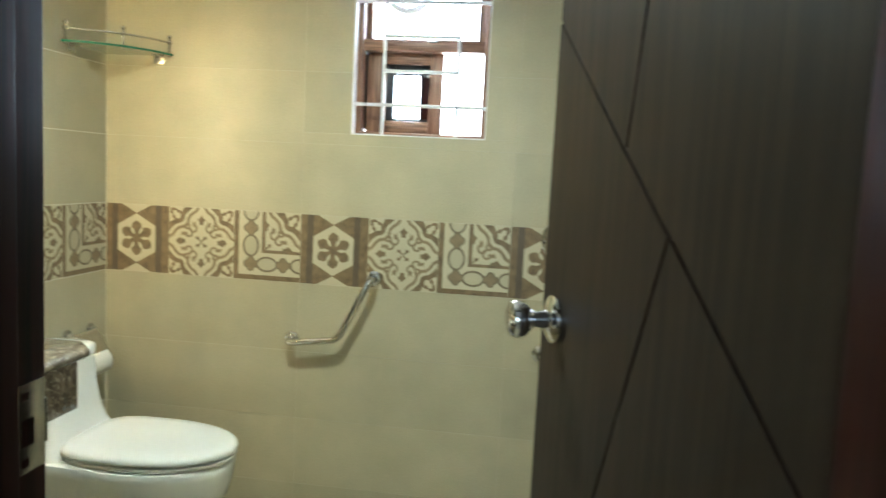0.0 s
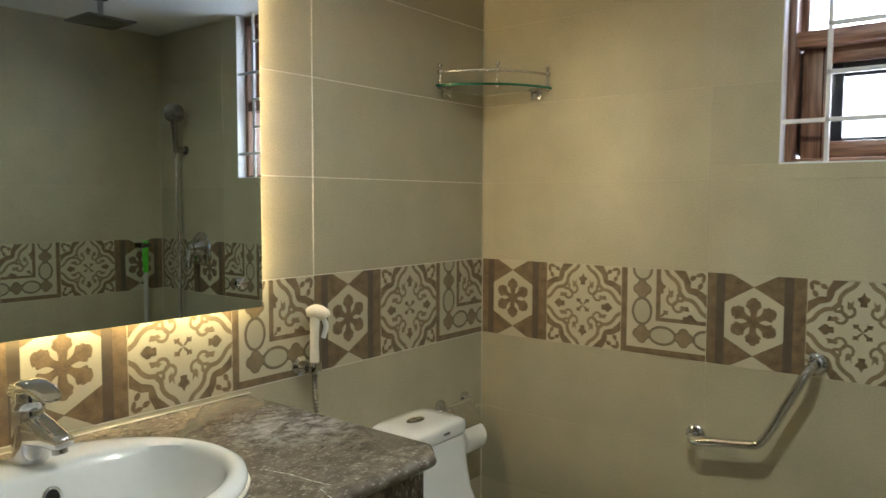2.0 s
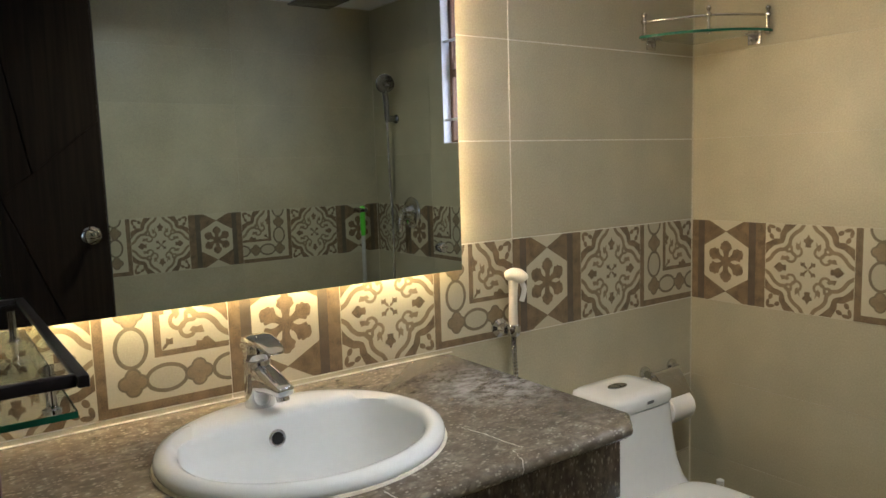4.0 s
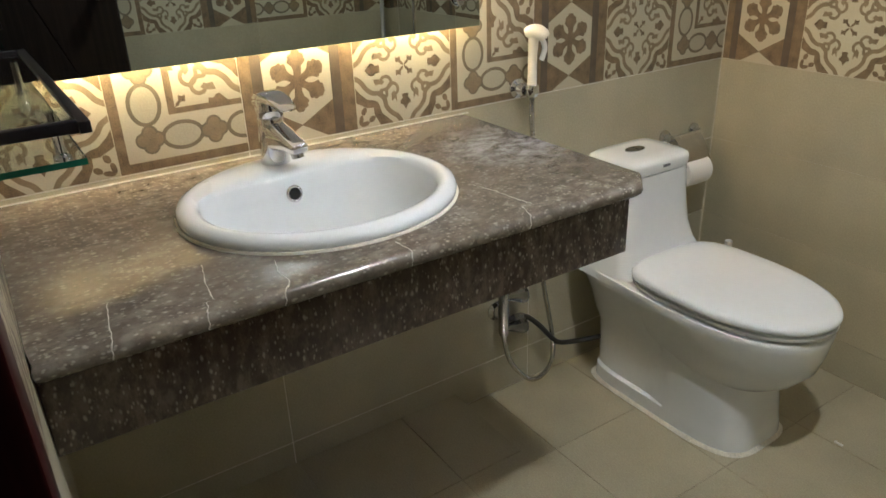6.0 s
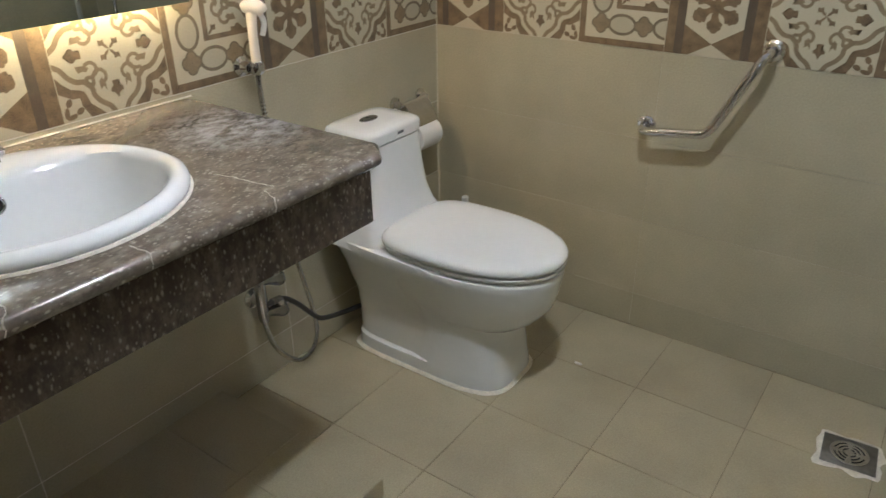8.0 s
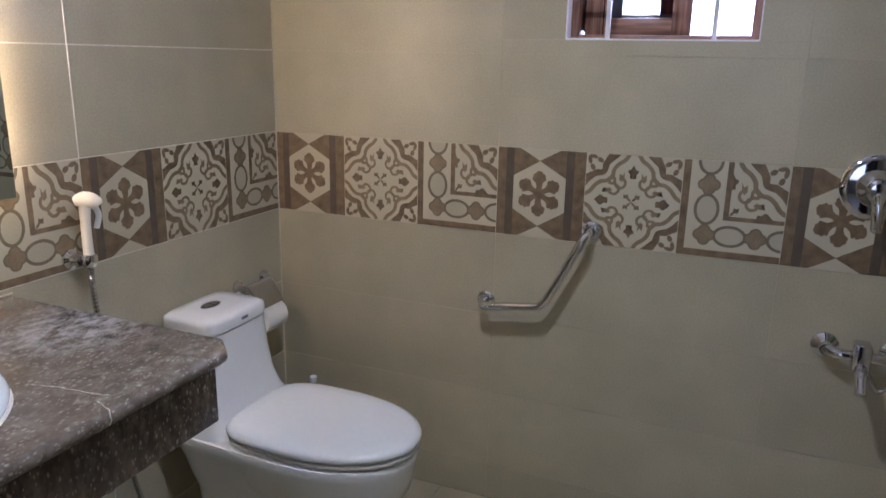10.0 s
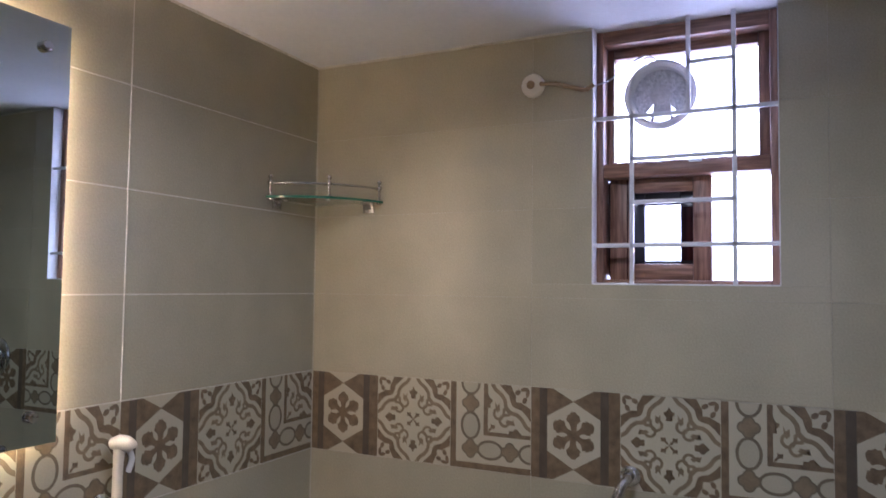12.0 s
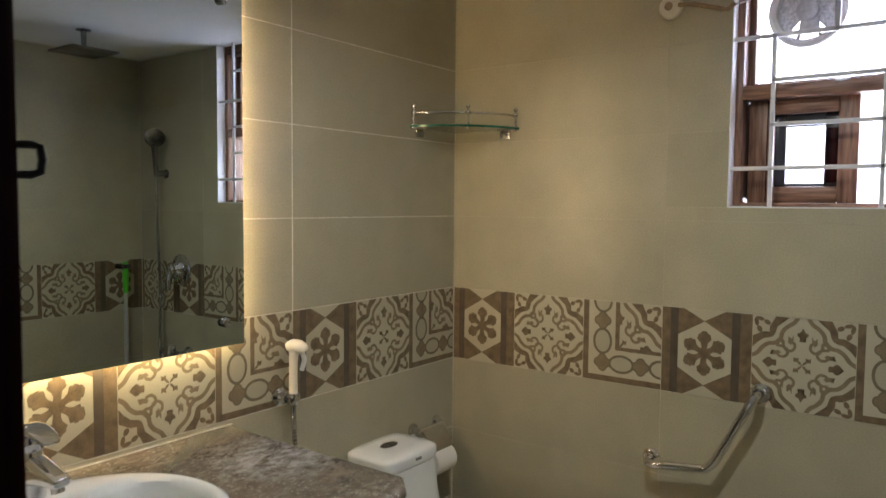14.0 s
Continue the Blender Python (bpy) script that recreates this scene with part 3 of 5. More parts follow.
part("tank", loft([slab_ring(a, b, w, z) for a, b, w, z in tank] + [slab_ring(0.02, 0.178, 0.11, 0.643)]), PORCELAIN, toilet, smooth=60)
lid = part("tank_lid", loft([slab_ring(0.02, 0.180, 0.112, 0.646), slab_ring(0.011, 0.190, 0.121, 0.647), slab_ring(0.009, 0.192, 0.123, 0.655), slab_ring(0.009, 0.192, 0.123, 0.672), slab_ring(0.011, 0.189, 0.120, 0.680), slab_ring(0.022, 0.176, 0.108, 0.686), slab_ring(0.05, 0.15, 0.07, 0.689)]), PORCELAIN, toilet, "slightly domed tank lid", smooth=60)
BUTTON = pose(0.095, YC - 0.012, 0.688) @ Matrix.Diagonal((0.72, 1.3, 1, 1))
button = part("flush_button", placed(disc((0, 0, 0), (0, 0, 1), ((0, 0.026), (0.003, 0.026), (0.0042, 0.0235), (0.0036, 0.022))), BUTTON), DARK_CHROME, lid, "oval chrome flush button")
for s in (-1, 1):
    half = [(0.0205 * math.cos(a), s * (0.0012 + 0.0205 * math.sin(a))) for a in (math.pi * k / 16 for k in range(17))]
    part("push_half", placed(loft([[(x, y, z) for x, y in half] for z in (0.0034, 0.0048)]), BUTTON), DARK_CHROME, button, "half-flush push plate")
part("mark", box(0.1915, 0.1925, YC - 0.005, YC + 0.022, 0.660, 0.668), LINE, lid, "small printed mark", smooth=None)
part("seat_ring", loft([egg(0.215, 0.706, YC, 0.176, 0.3835, 56, 2.15), egg(0.212, 0.710, YC, 0.179, 0.3860, 56, 2.15), egg(0.212, 0.710, YC, 0.179, 0.3940, 56, 2.15), egg(0.218, 0.704, YC, 0.173, 0.3970, 56, 2.15)]), SEAT_PLASTIC, toilet, "white seat ring", smooth=60)
part("seat_gap", loft([egg(0.222, 0.700, YC, 0.169, 0.3940, 56, 2.15), egg(0.222, 0.700, YC, 0.169, 0.4010, 56, 2.15)]), RUBBER, toilet, "grey gap under the lid", smooth=60)
part("seat_lid", loft([egg(0.214, 0.705, YC, 0.176, 0.4000, 56, 2.15), egg(0.208, 0.711, YC, 0.182, 0.4030, 56, 2.15), egg(0.207, 0.712, YC, 0.183, 0.4110, 56, 2.15), egg(0.210, 0.708, YC, 0.180, 0.4190, 56, 2.15), egg(0.222, 0.692, YC, 0.169, 0.4240, 56, 2.15), egg(0.26, 0.66, YC, 0.13, 0.4270, 56, 2.15), egg(0.36, 0.53, YC, 0.06, 0.4280, 56, 2.15)]), SEAT_PLASTIC, toilet, "closed glossy white lid", smooth=60)
for s in (-1, 1):
    part("hinge", tube([(0.215, YC + s * 0.05, 0.402), (0.215, YC + s * 0.09, 0.402)], 0.012, 14), SEAT_PLASTIC, toilet, "white lid hinge")
sec = []
for k, (r, z) in enumerate(((0.0, 0.0005), (0.013, 0.0006), (0.010, 0.005), (0.0, 0.011))):
    e = egg(0.085 - r, 0.594 + r, YC, 0.134 + r, z, 72, 4.0, 0.45)
    sec.append([(x + 0.003 * noise.noise((x * 40, y * 40, 0)), y + 0.003 * noise.noise((x * 40, y * 40, 7)), zz) for x, y, zz in e])
part("sealant", loft(sec), PUTTY, toilet, "uneven cream cement bead round the foot")

# ---- paper holder, sprayer and valve on the west wall ----
holder = thing("toilet_paper_holder", (0.0, -0.15, 0.64), "chrome toilet paper holder with a metal flap and a white roll", "paper holder")
part("plate", disc((0.0, -0.230, 0.66), (1, 0, 0), ((0, 0.022), (0.006, 0.022), (0.010, 0.012), (0.03, 0.009))), CHROME, holder)
part("plate", disc((0.0, -0.100, 0.66), (1, 0, 0), ((0, 0.022), (0.006, 0.022), (0.010, 0.012), (0.03, 0.009))), CHROME, holder)
part("bar", tube([(0.028, -0.240, 0.66), (0.028, -0.095, 0.66)], 0.007), CHROME, holder)
part("flap", loft([[(0.030 + 0.055 * s + o * 0.7, y, 0.664 - 0.028 * s - 0.055 * s * s + o) for y in (-0.223, -0.107)] + [(0.030 + 0.055 * s + (o - 0.002) * 0.7, y, 0.662 - 0.028 * s - 0.055 * s * s + o) for y in (-0.107, -0.223)] for s, o in ((k / 8, 0.0) for k in range(9))]), STEEL, holder, "curved polished metal flap")
part("paper_roll", disc((0.056, -0.215, 0.555), (0, 1, 0), ((0, 0.02), (0.0, 0.044), (0.002, 0.046), (0.100, 0.046), (0.102, 0.044), (0.102, 0.02))), PAPER, holder, "white paper roll")
part("arm", tube(smooth_path([(0.02, -0.233, 0.655), (0.05, -0.237, 0.60), (0.056, -0.233, 0.555), (0.056, -0.105, 0.555)], 4), 0.004), CHROME, holder)

sprayer = thing("hand_bidet_sprayer", (0.03, -0.785, 0.9), "white hand bidet sprayer hanging in a chrome wall hook", "bidet sprayer")
SX, SY = 0.045, -0.79
part("flange", disc((0, SY - 0.012, 0.893), (1, 0, 0), ((0, 0.024), (0.006, 0.024), (0.012, 0.014), (0.035, 0.012))), CHROME, sprayer)
part("hook", disc((SX, SY, 0.878), (0, 0, 1), ((0, 0.014), (0.004, 0.017), (0.026, 0.018), (0.03, 0.016))), CHROME, sprayer)
part("handle", tube(smooth_path([(SX, SY, 0.905), (SX, SY, 0.96), (SX + 0.002, SY, 1.005), (SX + 0.004, SY + 0.001, 1.03)], 4), [0.0115, 0.0115, 0.0112, 0.011, 0.011, 0.011, 0.0112, 0.0115, 0.012, 0.0125, 0.013, 0.0135, 0.013], 16), IVORY, sprayer, "ivory plastic handle")
part("head", tube(smooth_path([(SX - 0.012, SY - 0.014, 1.030), (SX + 0.004, SY, 1.034), (SX + 0.018, SY + 0.012, 1.028), (SX + 0.026, SY + 0.018, 1.018)], 3), [0.009, 0.013, 0.016, 0.0175, 0.018, 0.018, 0.017, 0.016, 0.014, 0.01], 16), IVORY, sprayer, "round spray head")
part("trigger", tube(smooth_path([(SX + 0.012, SY + 0.016, 1.02), (SX + 0.014, SY + 0.026, 0.995), (SX + 0.008, SY + 0.022, 0.965)], 4), 0.0065, 10), WHITE_PLASTIC, sprayer, "white trigger")
bm = bmesh.new()
hose = smooth_path([(SX, SY, 0.880), (SX, SY + 0.004, 0.78), (SX, SY + 0.025, 0.55), (SX, -0.737, 0.35), (SX + 0.006, -0.703, 0.17), (SX + 0.01, -0.702, 0.085), (SX + 0.012, -0.735, 0.042), (SX + 0.012, -0.79, 0.046), (SX + 0.008, -0.855, 0.125), (SX + 0.002, -0.878, 0.22), (SX, -0.878, 0.30), (SX, -0.876, 0.335)], 64)
tube(hose, [0.0066 + (0.0008 if i % 4 < 2 else -0.0005) for i in range(len(hose))], 9, bm)
part("hose", bm, STEEL, sprayer, "ribbed steel hose hanging in a loop")

valve = thing("angle_valve", (0.0, -0.865, 0.3), "chrome two-way angle valve on the wall below the worktop", "valve")
part("flange", disc((0.0, -0.868, 0.278), (1, 0, 0), ((0, 0.03), (0.004, 0.03), (0.010, 0.018), (0.04, 0.014))), CHROME, valve)
part("body", tube([(0.038, -0.870, 0.215), (0.038, -0.870, 0.225), (0.038, -0.870, 0.352), (0.038, -0.870, 0.36)], [0.012, 0.0155, 0.0155, 0.012], 14), DARK_CHROME, valve)
for z in (0.240, 0.338):
    part("knob", tube([(0.042, -0.872, z), (0.046, -0.852, z), (0.054, -0.822, z - 0.002), (0.057, -0.808, z - 0.003), (0.058, -0.804, z - 0.003)], [0.011, 0.013, 0.024, 0.022, 0.015], 7), DARK_CHROME, valve, "fluted chrome lever knob")
supply = smooth_path([(0.04, -0.86, 0.262), (0.045, -0.805, 0.258), (0.05, -0.757, 0.218), (0.052, -0.706, 0.156), (0.06, -0.675, 0.13), (0.075, -0.60, 0.118), (0.10, -0.55, 0.125), (0.13, -0.50, 0.13)], 16)
part("supply_hose", tube(supply, 0.0078, 12), RUBBER_HOSE, valve, "dark braided supply hose")
part("supply_nut", tube([(0.042, -0.84, 0.262), (0.045, -0.81, 0.260)], [0.012, 0.011], 6), DARK_CHROME, valve, "hexagonal hose nut")

# ---- corner glass shelf ----
shelf = thing("corner_glass_shelf", (0.12, -0.12, 1.655), "quarter-round green glass corner shelf with a steel gallery rail", "shelf")
SR, SZ = 0.258, 1.653


def quarter(r, n=18, p=1.75):
    return [(r * math.cos(a) ** (2 / p), -r * math.sin(a) ** (2 / p)) for a in (math.pi / 2 * k / n for k in range(n + 1))]


arc = [(0.004, -0.004)] + [(max(0.004, x), min(-0.004, y)) for x, y in quarter(SR)]
part("glass_shelf", loft([[(x, y, SZ) for x, y in arc], [(x, y, SZ + 0.007) for x, y in arc]]), EDGE_GLASS, shelf, "clear glass", smooth=30)
bm = bmesh.new()
rim = [(x, y) for x, y in arc[1:]]
out = [(x * 1.004, y * 1.004) for x, y in rim]
skin(bm, [[bm.verts.new((*a, SZ - 0.0002)), bm.verts.new((*b, SZ - 0.0002)), bm.verts.new((*b, SZ + 0.0072)), bm.verts.new((*a, SZ + 0.0072))] for a, b in zip(rim, out)])
part("glass_edge", bm, GLASS_RIM, shelf, "dark green polished glass edge")
qa = quarter(SR - 0.008)
railpts = [(x, y, SZ + 0.045) for x, y in qa]
railpts[0], railpts[-1] = (SR - 0.008, -0.012, SZ + 0.045), (0.012, -(SR - 0.008), SZ + 0.045)
part("rail", tube(railpts, 0.0035, 10), STEEL, shelf, "thin steel rail")
for x, y in ((SR - 0.008, -0.014), (qa[9][0], qa[9][1]), (0.014, -(SR - 0.008))):
    part("post", disc((x, y, SZ - 0.006), (0, 0, 1), ((0, 0.006), (0.004, 0.008), (0.016, 0.008), (0.02, 0.004), (0.044, 0.004), (0.047, 0.0075), (0.052, 0.009), (0.057, 0.0075), (0.060, 0.0035), (0.064, 0.0035), (0.067, 0.0065), (0.071, 0.0075), (0.075, 0.006), (0.078, 0.002)), 16), STEEL, shelf, "turned steel post")
for q in ((0.185, 0.225, -0.006, -0.0015), (0.0015, 0.006, -0.225, -0.185)):
    br = part("bracket", box(q[0], q[1], q[2], q[3], SZ - 0.028, SZ - 0.001, 0.001), STEEL, shelf, "steel bracket plate")
    for o in (0.012, 0.028):
        c = (q[0] + o, q[2] - 0.0005, SZ - 0.015) if q[1] - q[0] > 0.02 else (q[1] + 0.0005, q[2] + o, SZ - 0.015)
        part("screw", disc(c, (0, -1, 0) if q[1] - q[0] > 0.02 else (1, 0, 0), ((-0.001, 0.005), (0.0015, 0.004)), 10), DULL, br)
part("bracket_arm", box(0.19, 0.22, -0.03, -0.002, SZ - 0.004, SZ - 0.0005), STEEL, shelf)
part("bracket_arm", box(0.002, 0.03, -0.22, -0.19, SZ - 0.004, SZ - 0.0005), STEEL, shelf)

# ---- grab bar ----
grab = thing("grab_bar", (0.9, -0.03, 0.7), "angled chrome grab bar screwed to the tiles", "grab bar")
gl, gt = (0.729, 0.662), (1.026, 0.903)
for x, z in (gl, gt):
    part("flange", disc((x, 0, z), (0, -1, 0), ((0, 0.027), (0.005, 0.027), (0.009, 0.023), (0.011, 0.014))), CHROME, grab, "round wall flange")
gp = smooth_path([(gl[0], -0.005, gl[1]), (gl[0] + 0.001, -0.035, gl[1]), (gl[0] + 0.012, -0.058, gl[1] + 0.0), (gl[0] + 0.035, -0.064, gl[1] + 0.002)], 5) + smooth_path([(0.80, -0.064, 0.670), (0.880, -0.064, 0.680), (0.906, -0.064, 0.686), (0.924, -0.064, 0.704), (0.941, -0.064, 0.736), (0.994, -0.064, 0.842), (1.014, -0.060, 0.882), (1.023, -0.044, 0.899), (gt[0], -0.005, gt[1])], 5)
part("bar", tube(gp, 0.0125, 16), CHROME, grab)

# ---- window, grille and fan ----
window = thing("window_1", (1.157, 0.1, wz0), "wood-grain window with a fixed top light and a sliding sash", "window", kind="structure")
F0, F1 = 0.042, 0.135
def bar_part(name, x0, x1, z0, z1, y0=F0, y1=F1, mat=None, parent=window, label=""):
    return part(name, box(x0, x1, y0, y1, z0, z1, 0.003), mat or (WINDOW_WOOD_UP if z1 - z0 > x1 - x0 else WINDOW_WOOD), parent, label)


bar_part("frame", wx0, wx0 + 0.022, wz0, CEIL)
bar_part("frame", wx1 - 0.022, wx1, wz0, CEIL)
bar_part("frame", wx0 + 0.022, wx1 - 0.022, CEIL - 0.04, CEIL)
bar_part("frame", wx0 + 0.022, wx1 - 0.022, wz0, wz0 + 0.014)
bar_part("transom", wx0 + 0.022, wx1 - 0.022, 1.702, 1.740)
for q in ((wx0 + 0.022, 0.962, 1.740, CEIL - 0.04), (1.341, wx1 - 0.022, 1.740, CEIL - 0.04), (0.962, 1.341, CEIL - 0.068, CEIL - 0.04), (0.962, 1.341, 1.740, 1.752)):
    bar_part("bead", *q, 0.092, 0.125)
top = bar_part("pane", 0.958, 1.345, 1.748, CEIL - 0.064, 0.106, 0.110, PANE, window, "clear top pane")
top.visible_shadow = False
# sliding sash with a narrow opening, before a dark outer sash
SHX = (0.952, 1.224)
for q in ((SHX[0], 1.018), (1.176, SHX[1])):
    bar_part("sash_stile", q[0], q[1], wz0 + 0.014, 1.702, 0.085, 0.105)
bar_part("sash_rail", 1.018, 1.176, 1.662, 1.702, 0.085, 0.105)
bar_part("sash_rail", 1.018, 1.176, wz0 + 0.014, 1.464, 0.085, 0.105)
bar_part("stile_step", 1.000, 1.003, wz0 + 0.016, 1.700, 0.082, 0.086, FRAME_WOOD)
for q in ((0.9405, 1.044, 1.43, 1.6995), (1.140, 1.19, 1.43, 1.69), (1.044, 1.140, 1.628, 1.69), (1.044, 1.140, 1.43, 1.474)):
    bar_part("outer_sash", *q, 0.112, 0.13, BLACK, window, "dark outer sash")
bar_part("outer_sash_edge", 1.145, 1.176, 1.474, 1.622, 0.108, 0.1115, FRAME_WOOD)
bar_part("latch", 1.17, 1.205, 1.733, 1.742, 0.034, 0.0425, WHITE_PLASTIC, window, "white window latch")
for x0, x1, z0, z1 in ((0.925, 1.018, wz0, wz0 + 0.004),):
    bar_part("track", x0, x1, z0 + 0.001, z1 + 0.002, 0.01, 0.04, STEEL, window, "metal track")
# plastered reveals and sill
for n, q in (("reveal", (wx0 - 0.0, wx0 + 0.003, -0.001, F0, wz0, CEIL)), ("reveal", (wx1 - 0.003, wx1, -0.001, F0, wz0, CEIL)), ("sill", (wx0 + 0.003, wx1 - 0.003, -0.001, F0, wz0 - 0.001, wz0 + 0.003))):
    part(n, box(*q), PLASTER, window, "white plastered reveal")

grille = thing("window_grille", (1.157, 0.012, wz0), "white painted square-bar security grille in the window", "grille")
G = 0.0055
def gbar(name, x0, z0, x1, z1):
    return part(name, box(min(x0, x1) - G, max(x0, x1) + G, 0.006, 0.017, min(z0, z1) - G, max(z0, z1) + G, 0.0015), WHITE_PAINT, grille)


for z in (1.862, 1.512):
    gbar("bar", wx0, z, wx1, z)
for x, z0, z1 in ((1.287, wz0, CEIL), (1.175, 1.862, CEIL), (1.028, wz0, 1.862)):
    gbar("bar", x, z0, x, z1)
for z, x0 in ((1.994, 1.175), (1.746, 1.028), (1.628, 1.028)):
    gbar("cross_bar", x0, z, 1.287, z)

fan = thing("exhaust_fan", (1.092, 0.1, 1.932), "round white exhaust fan fitted in the top window pane", "fan")
FC = (1.092, 0.085, 1.932)
rim = ((0.0, 0.097), (0.012, 0.097), (0.018, 0.092), (0.02, 0.084), (0.016, 0.077), (-0.01, 0.074), (-0.012, 0.09), (0.0, 0.097))
part("rim", loft([[(FC[0] + r * math.cos(a), FC[1] - h, FC[2] + r * math.sin(a)) for a in (2 * math.pi * k / 40 for k in range(40))] for h, r in rim], caps=False), WHITE_PLASTIC, fan, "white plastic rim")
part("hub", disc(FC, (0, -1, 0), ((-0.005, 0.027), (0.014, 0.027), (0.02, 0.02), (0.022, 0.008))), FAN_GREY, fan)
# a speckled shutter fills all but the foot of the ring
bm = bmesh.new()
arc_in = [(radians(-48) + radians(276) * k / 36) for k in range(37)]
rows = [[(FC[0] + r * math.cos(a), FC[1] + 0.010 - (0.006 if r < 0.03 else 0.0), FC[2] + r * math.sin(a)) for a in arc_in] for r in (0.02, 0.045, 0.076)]
skin(bm, [[bm.verts.new(p) for p in r] + [bm.verts.new((x, y + 0.002, z)) for x, y, z in reversed(r)] for r in rows], False)
part("shutter", bm, FAN_FILM, fan, "grey speckled shutter")
part("motor_mount", loft([[(FC[0] + 0.004 + w * sx, FC[1] + sy, FC[2] + z) for sx, sy in ((-1, -0.004), (1, -0.004), (1, 0.010), (-1, 0.010))] for z, w in ((-0.012, 0.019), (-0.030, 0.023), (-0.052, 0.026), (-0.058, 0.024))]), FAN_GREY, fan, "grey tapered motor mount")
for a, turn in ((4.30, 0.12), (5.12, -0.12)):
    part("spoke", tube([(FC[0] + 0.004 + r * math.cos(a + turn * (r - 0.05) * 10), FC[1] + 0.006, FC[2] + r * math.sin(a + turn * (r - 0.05) * 10)) for r in (0.050, 0.062, 0.077)], [0.006, 0.0045, 0.006], 8), FAN_GREY, fan, "grey guard spoke")
part("lead", tube(smooth_path([(FC[0] - 0.01, FC[1] - 0.004, FC[2] + 0.094), (FC[0] - 0.016, FC[1] - 0.006, FC[2] + 0.104), (FC[0] - 0.03, FC[1] - 0.006, FC[2] + 0.109), (FC[0] - 0.045, FC[1] - 0.004, FC[2] + 0.105)], 4), 0.0015, 6), CABLE, fan, "short loose wire end")
rose = thing("cable_rose", (0.752, 0, 1.973), "round ivory cable outlet with a taped wire to the fan", "outlet")
part("disc", disc((0.752, 0, 1.973), (0, -1, 0), ((0, 0.034), (0.008, 0.034), (0.013, 0.03), (0.014, 0.012))), IVORY, rose)
part("hole", disc((0.748, -0.0135, 1.974), (0, -1, 0), ((0, 0.012), (0.0015, 0.012))), CABLE, rose, "brown cable hole")
part("taped_cable", tube(smooth_path([(0.775, -0.012, 1.974), (0.82, -0.008, 1.970), (0.87, -0.006, 1.955), (0.905, -0.006, 1.945), (0.928, -0.004, 1.957)], 6), [0.006 + 0.003 * noise.noise((k * 0.6, 0, 0)) for k in range(25)], 8), CABLE, rose, "brown taped cable")
part("wire", tube(smooth_path([(0.9, -0.006, 1.95), (0.96, 0.02, 1.968), (1.0, 0.05, 2.01), (1.05, 0.075, 2.045), (1.085, 0.08, 2.03)], 8), 0.0022, 8), FAN_GREY, rose, "thin pale wire")

# ---- shower side ----
mixer = thing("shower_mixer", (1.682, 0, 1.078), "chrome concealed shower mixer with a round plate", "shower mixer")
part("plate", disc((1.682, 0, 1.078), (0, -1, 0), ((0, 0.078), (0.004, 0.078), (0.009, 0.072), (0.011, 0.062), (0.013, 0.045), (0.018, 0.04), (0.05, 0.028))), CHROME, mixer)
part("cap", disc((1.682, -0.04, 1.078), (0, -1, 0), ((0, 0.028), (0.02, 0.027), (0.028, 0.02), (0.03, 0.008))), CHROME, mixer)
part("lever", tube(smooth_path([(1.682, -0.055, 1.07), (1.684, -0.066, 1.04), (1.686, -0.07, 1.0), (1.686, -0.07, 0.985)], 4), [0.018, 0.018, 0.017, 0.016, 0.015, 0.0145, 0.014, 0.0135, 0.013, 0.0125, 0.012, 0.011, 0.008], 14), CHROME, mixer, "chrome lever pointing down")
for x in (-0.028, 0.045):
    part("screw", disc((1.682 + x, -0.0125, 1.085), (0, -1, 0), ((0, 0.006), (0.002, 0.005)), 10), STEEL, mixer)

bib = thing("wall_mixer_tap", (1.70, 0, 0.68), "chrome wall-mounted bath mixer with two round flanges", "tap")
for x in (1.628, 1.778):
    part("flange", disc((x, 0, 0.678), (0, -1, 0), ((0, 0.032), (0.006, 0.032), (0.022, 0.016), (0.04, 0.014))), CHROME, bib)
    part("arm", tube(smooth_path([(x, -0.03, 0.678), (x + (1.703 - x) * 0.3, -0.048, 0.676), (1.703, -0.05, 0.676)], 4), 0.014, 14), CHROME, bib)
part("body", box(1.683, 1.723, -0.078, -0.03, 0.645, 0.715, 0.008, 3), CHROME, bib)
part("spout", tube(smooth_path([(1.703, -0.06, 0.66), (1.703, -0.10, 0.64), (1.703, -0.13, 0.61)], 4), [0.015] * 5 + [0.013] * 4, 14), CHROME, bib)

handset = thing("hand_shower", (1.79, -0.05, 1.55), "chrome hand shower in a wall holder with a hanging hose", "shower")
part("wall_holder", disc((1.795, 0, 1.545), (0, -1, 0), ((0, 0.022), (0.006, 0.022), (0.012, 0.014), (0.05, 0.016), (0.06, 0.012))), DARK_CHROME, handset)
part("handle", tube([(1.795, -0.055, 1.53), (1.79, -0.06, 1.58), (1.783, -0.066, 1.64), (1.778, -0.075, 1.68)], [0.011, 0.013, 0.016, 0.014], 14), DARK_CHROME, handset)
part("head", disc((1.776, -0.07, 1.715), (-0.8, -0.7, -0.25), ((-0.02, 0.012), (-0.008, 0.04), (0.006, 0.047), (0.014, 0.046), (0.016, 0.04))), DARK_CHROME, handset, "round spray head")
part("hose", tube(smooth_path([(1.795, -0.055, 1.53), (1.80, -0.05, 1.3), (1.80, -0.04, 1.0), (1.79, -0.05, 0.8), (1.775, -0.06, 0.64), (1.75, -0.06, 0.6), (1.72, -0.055, 0.64)], 10), 0.0065, 10), STEEL, handset, "steel hose")

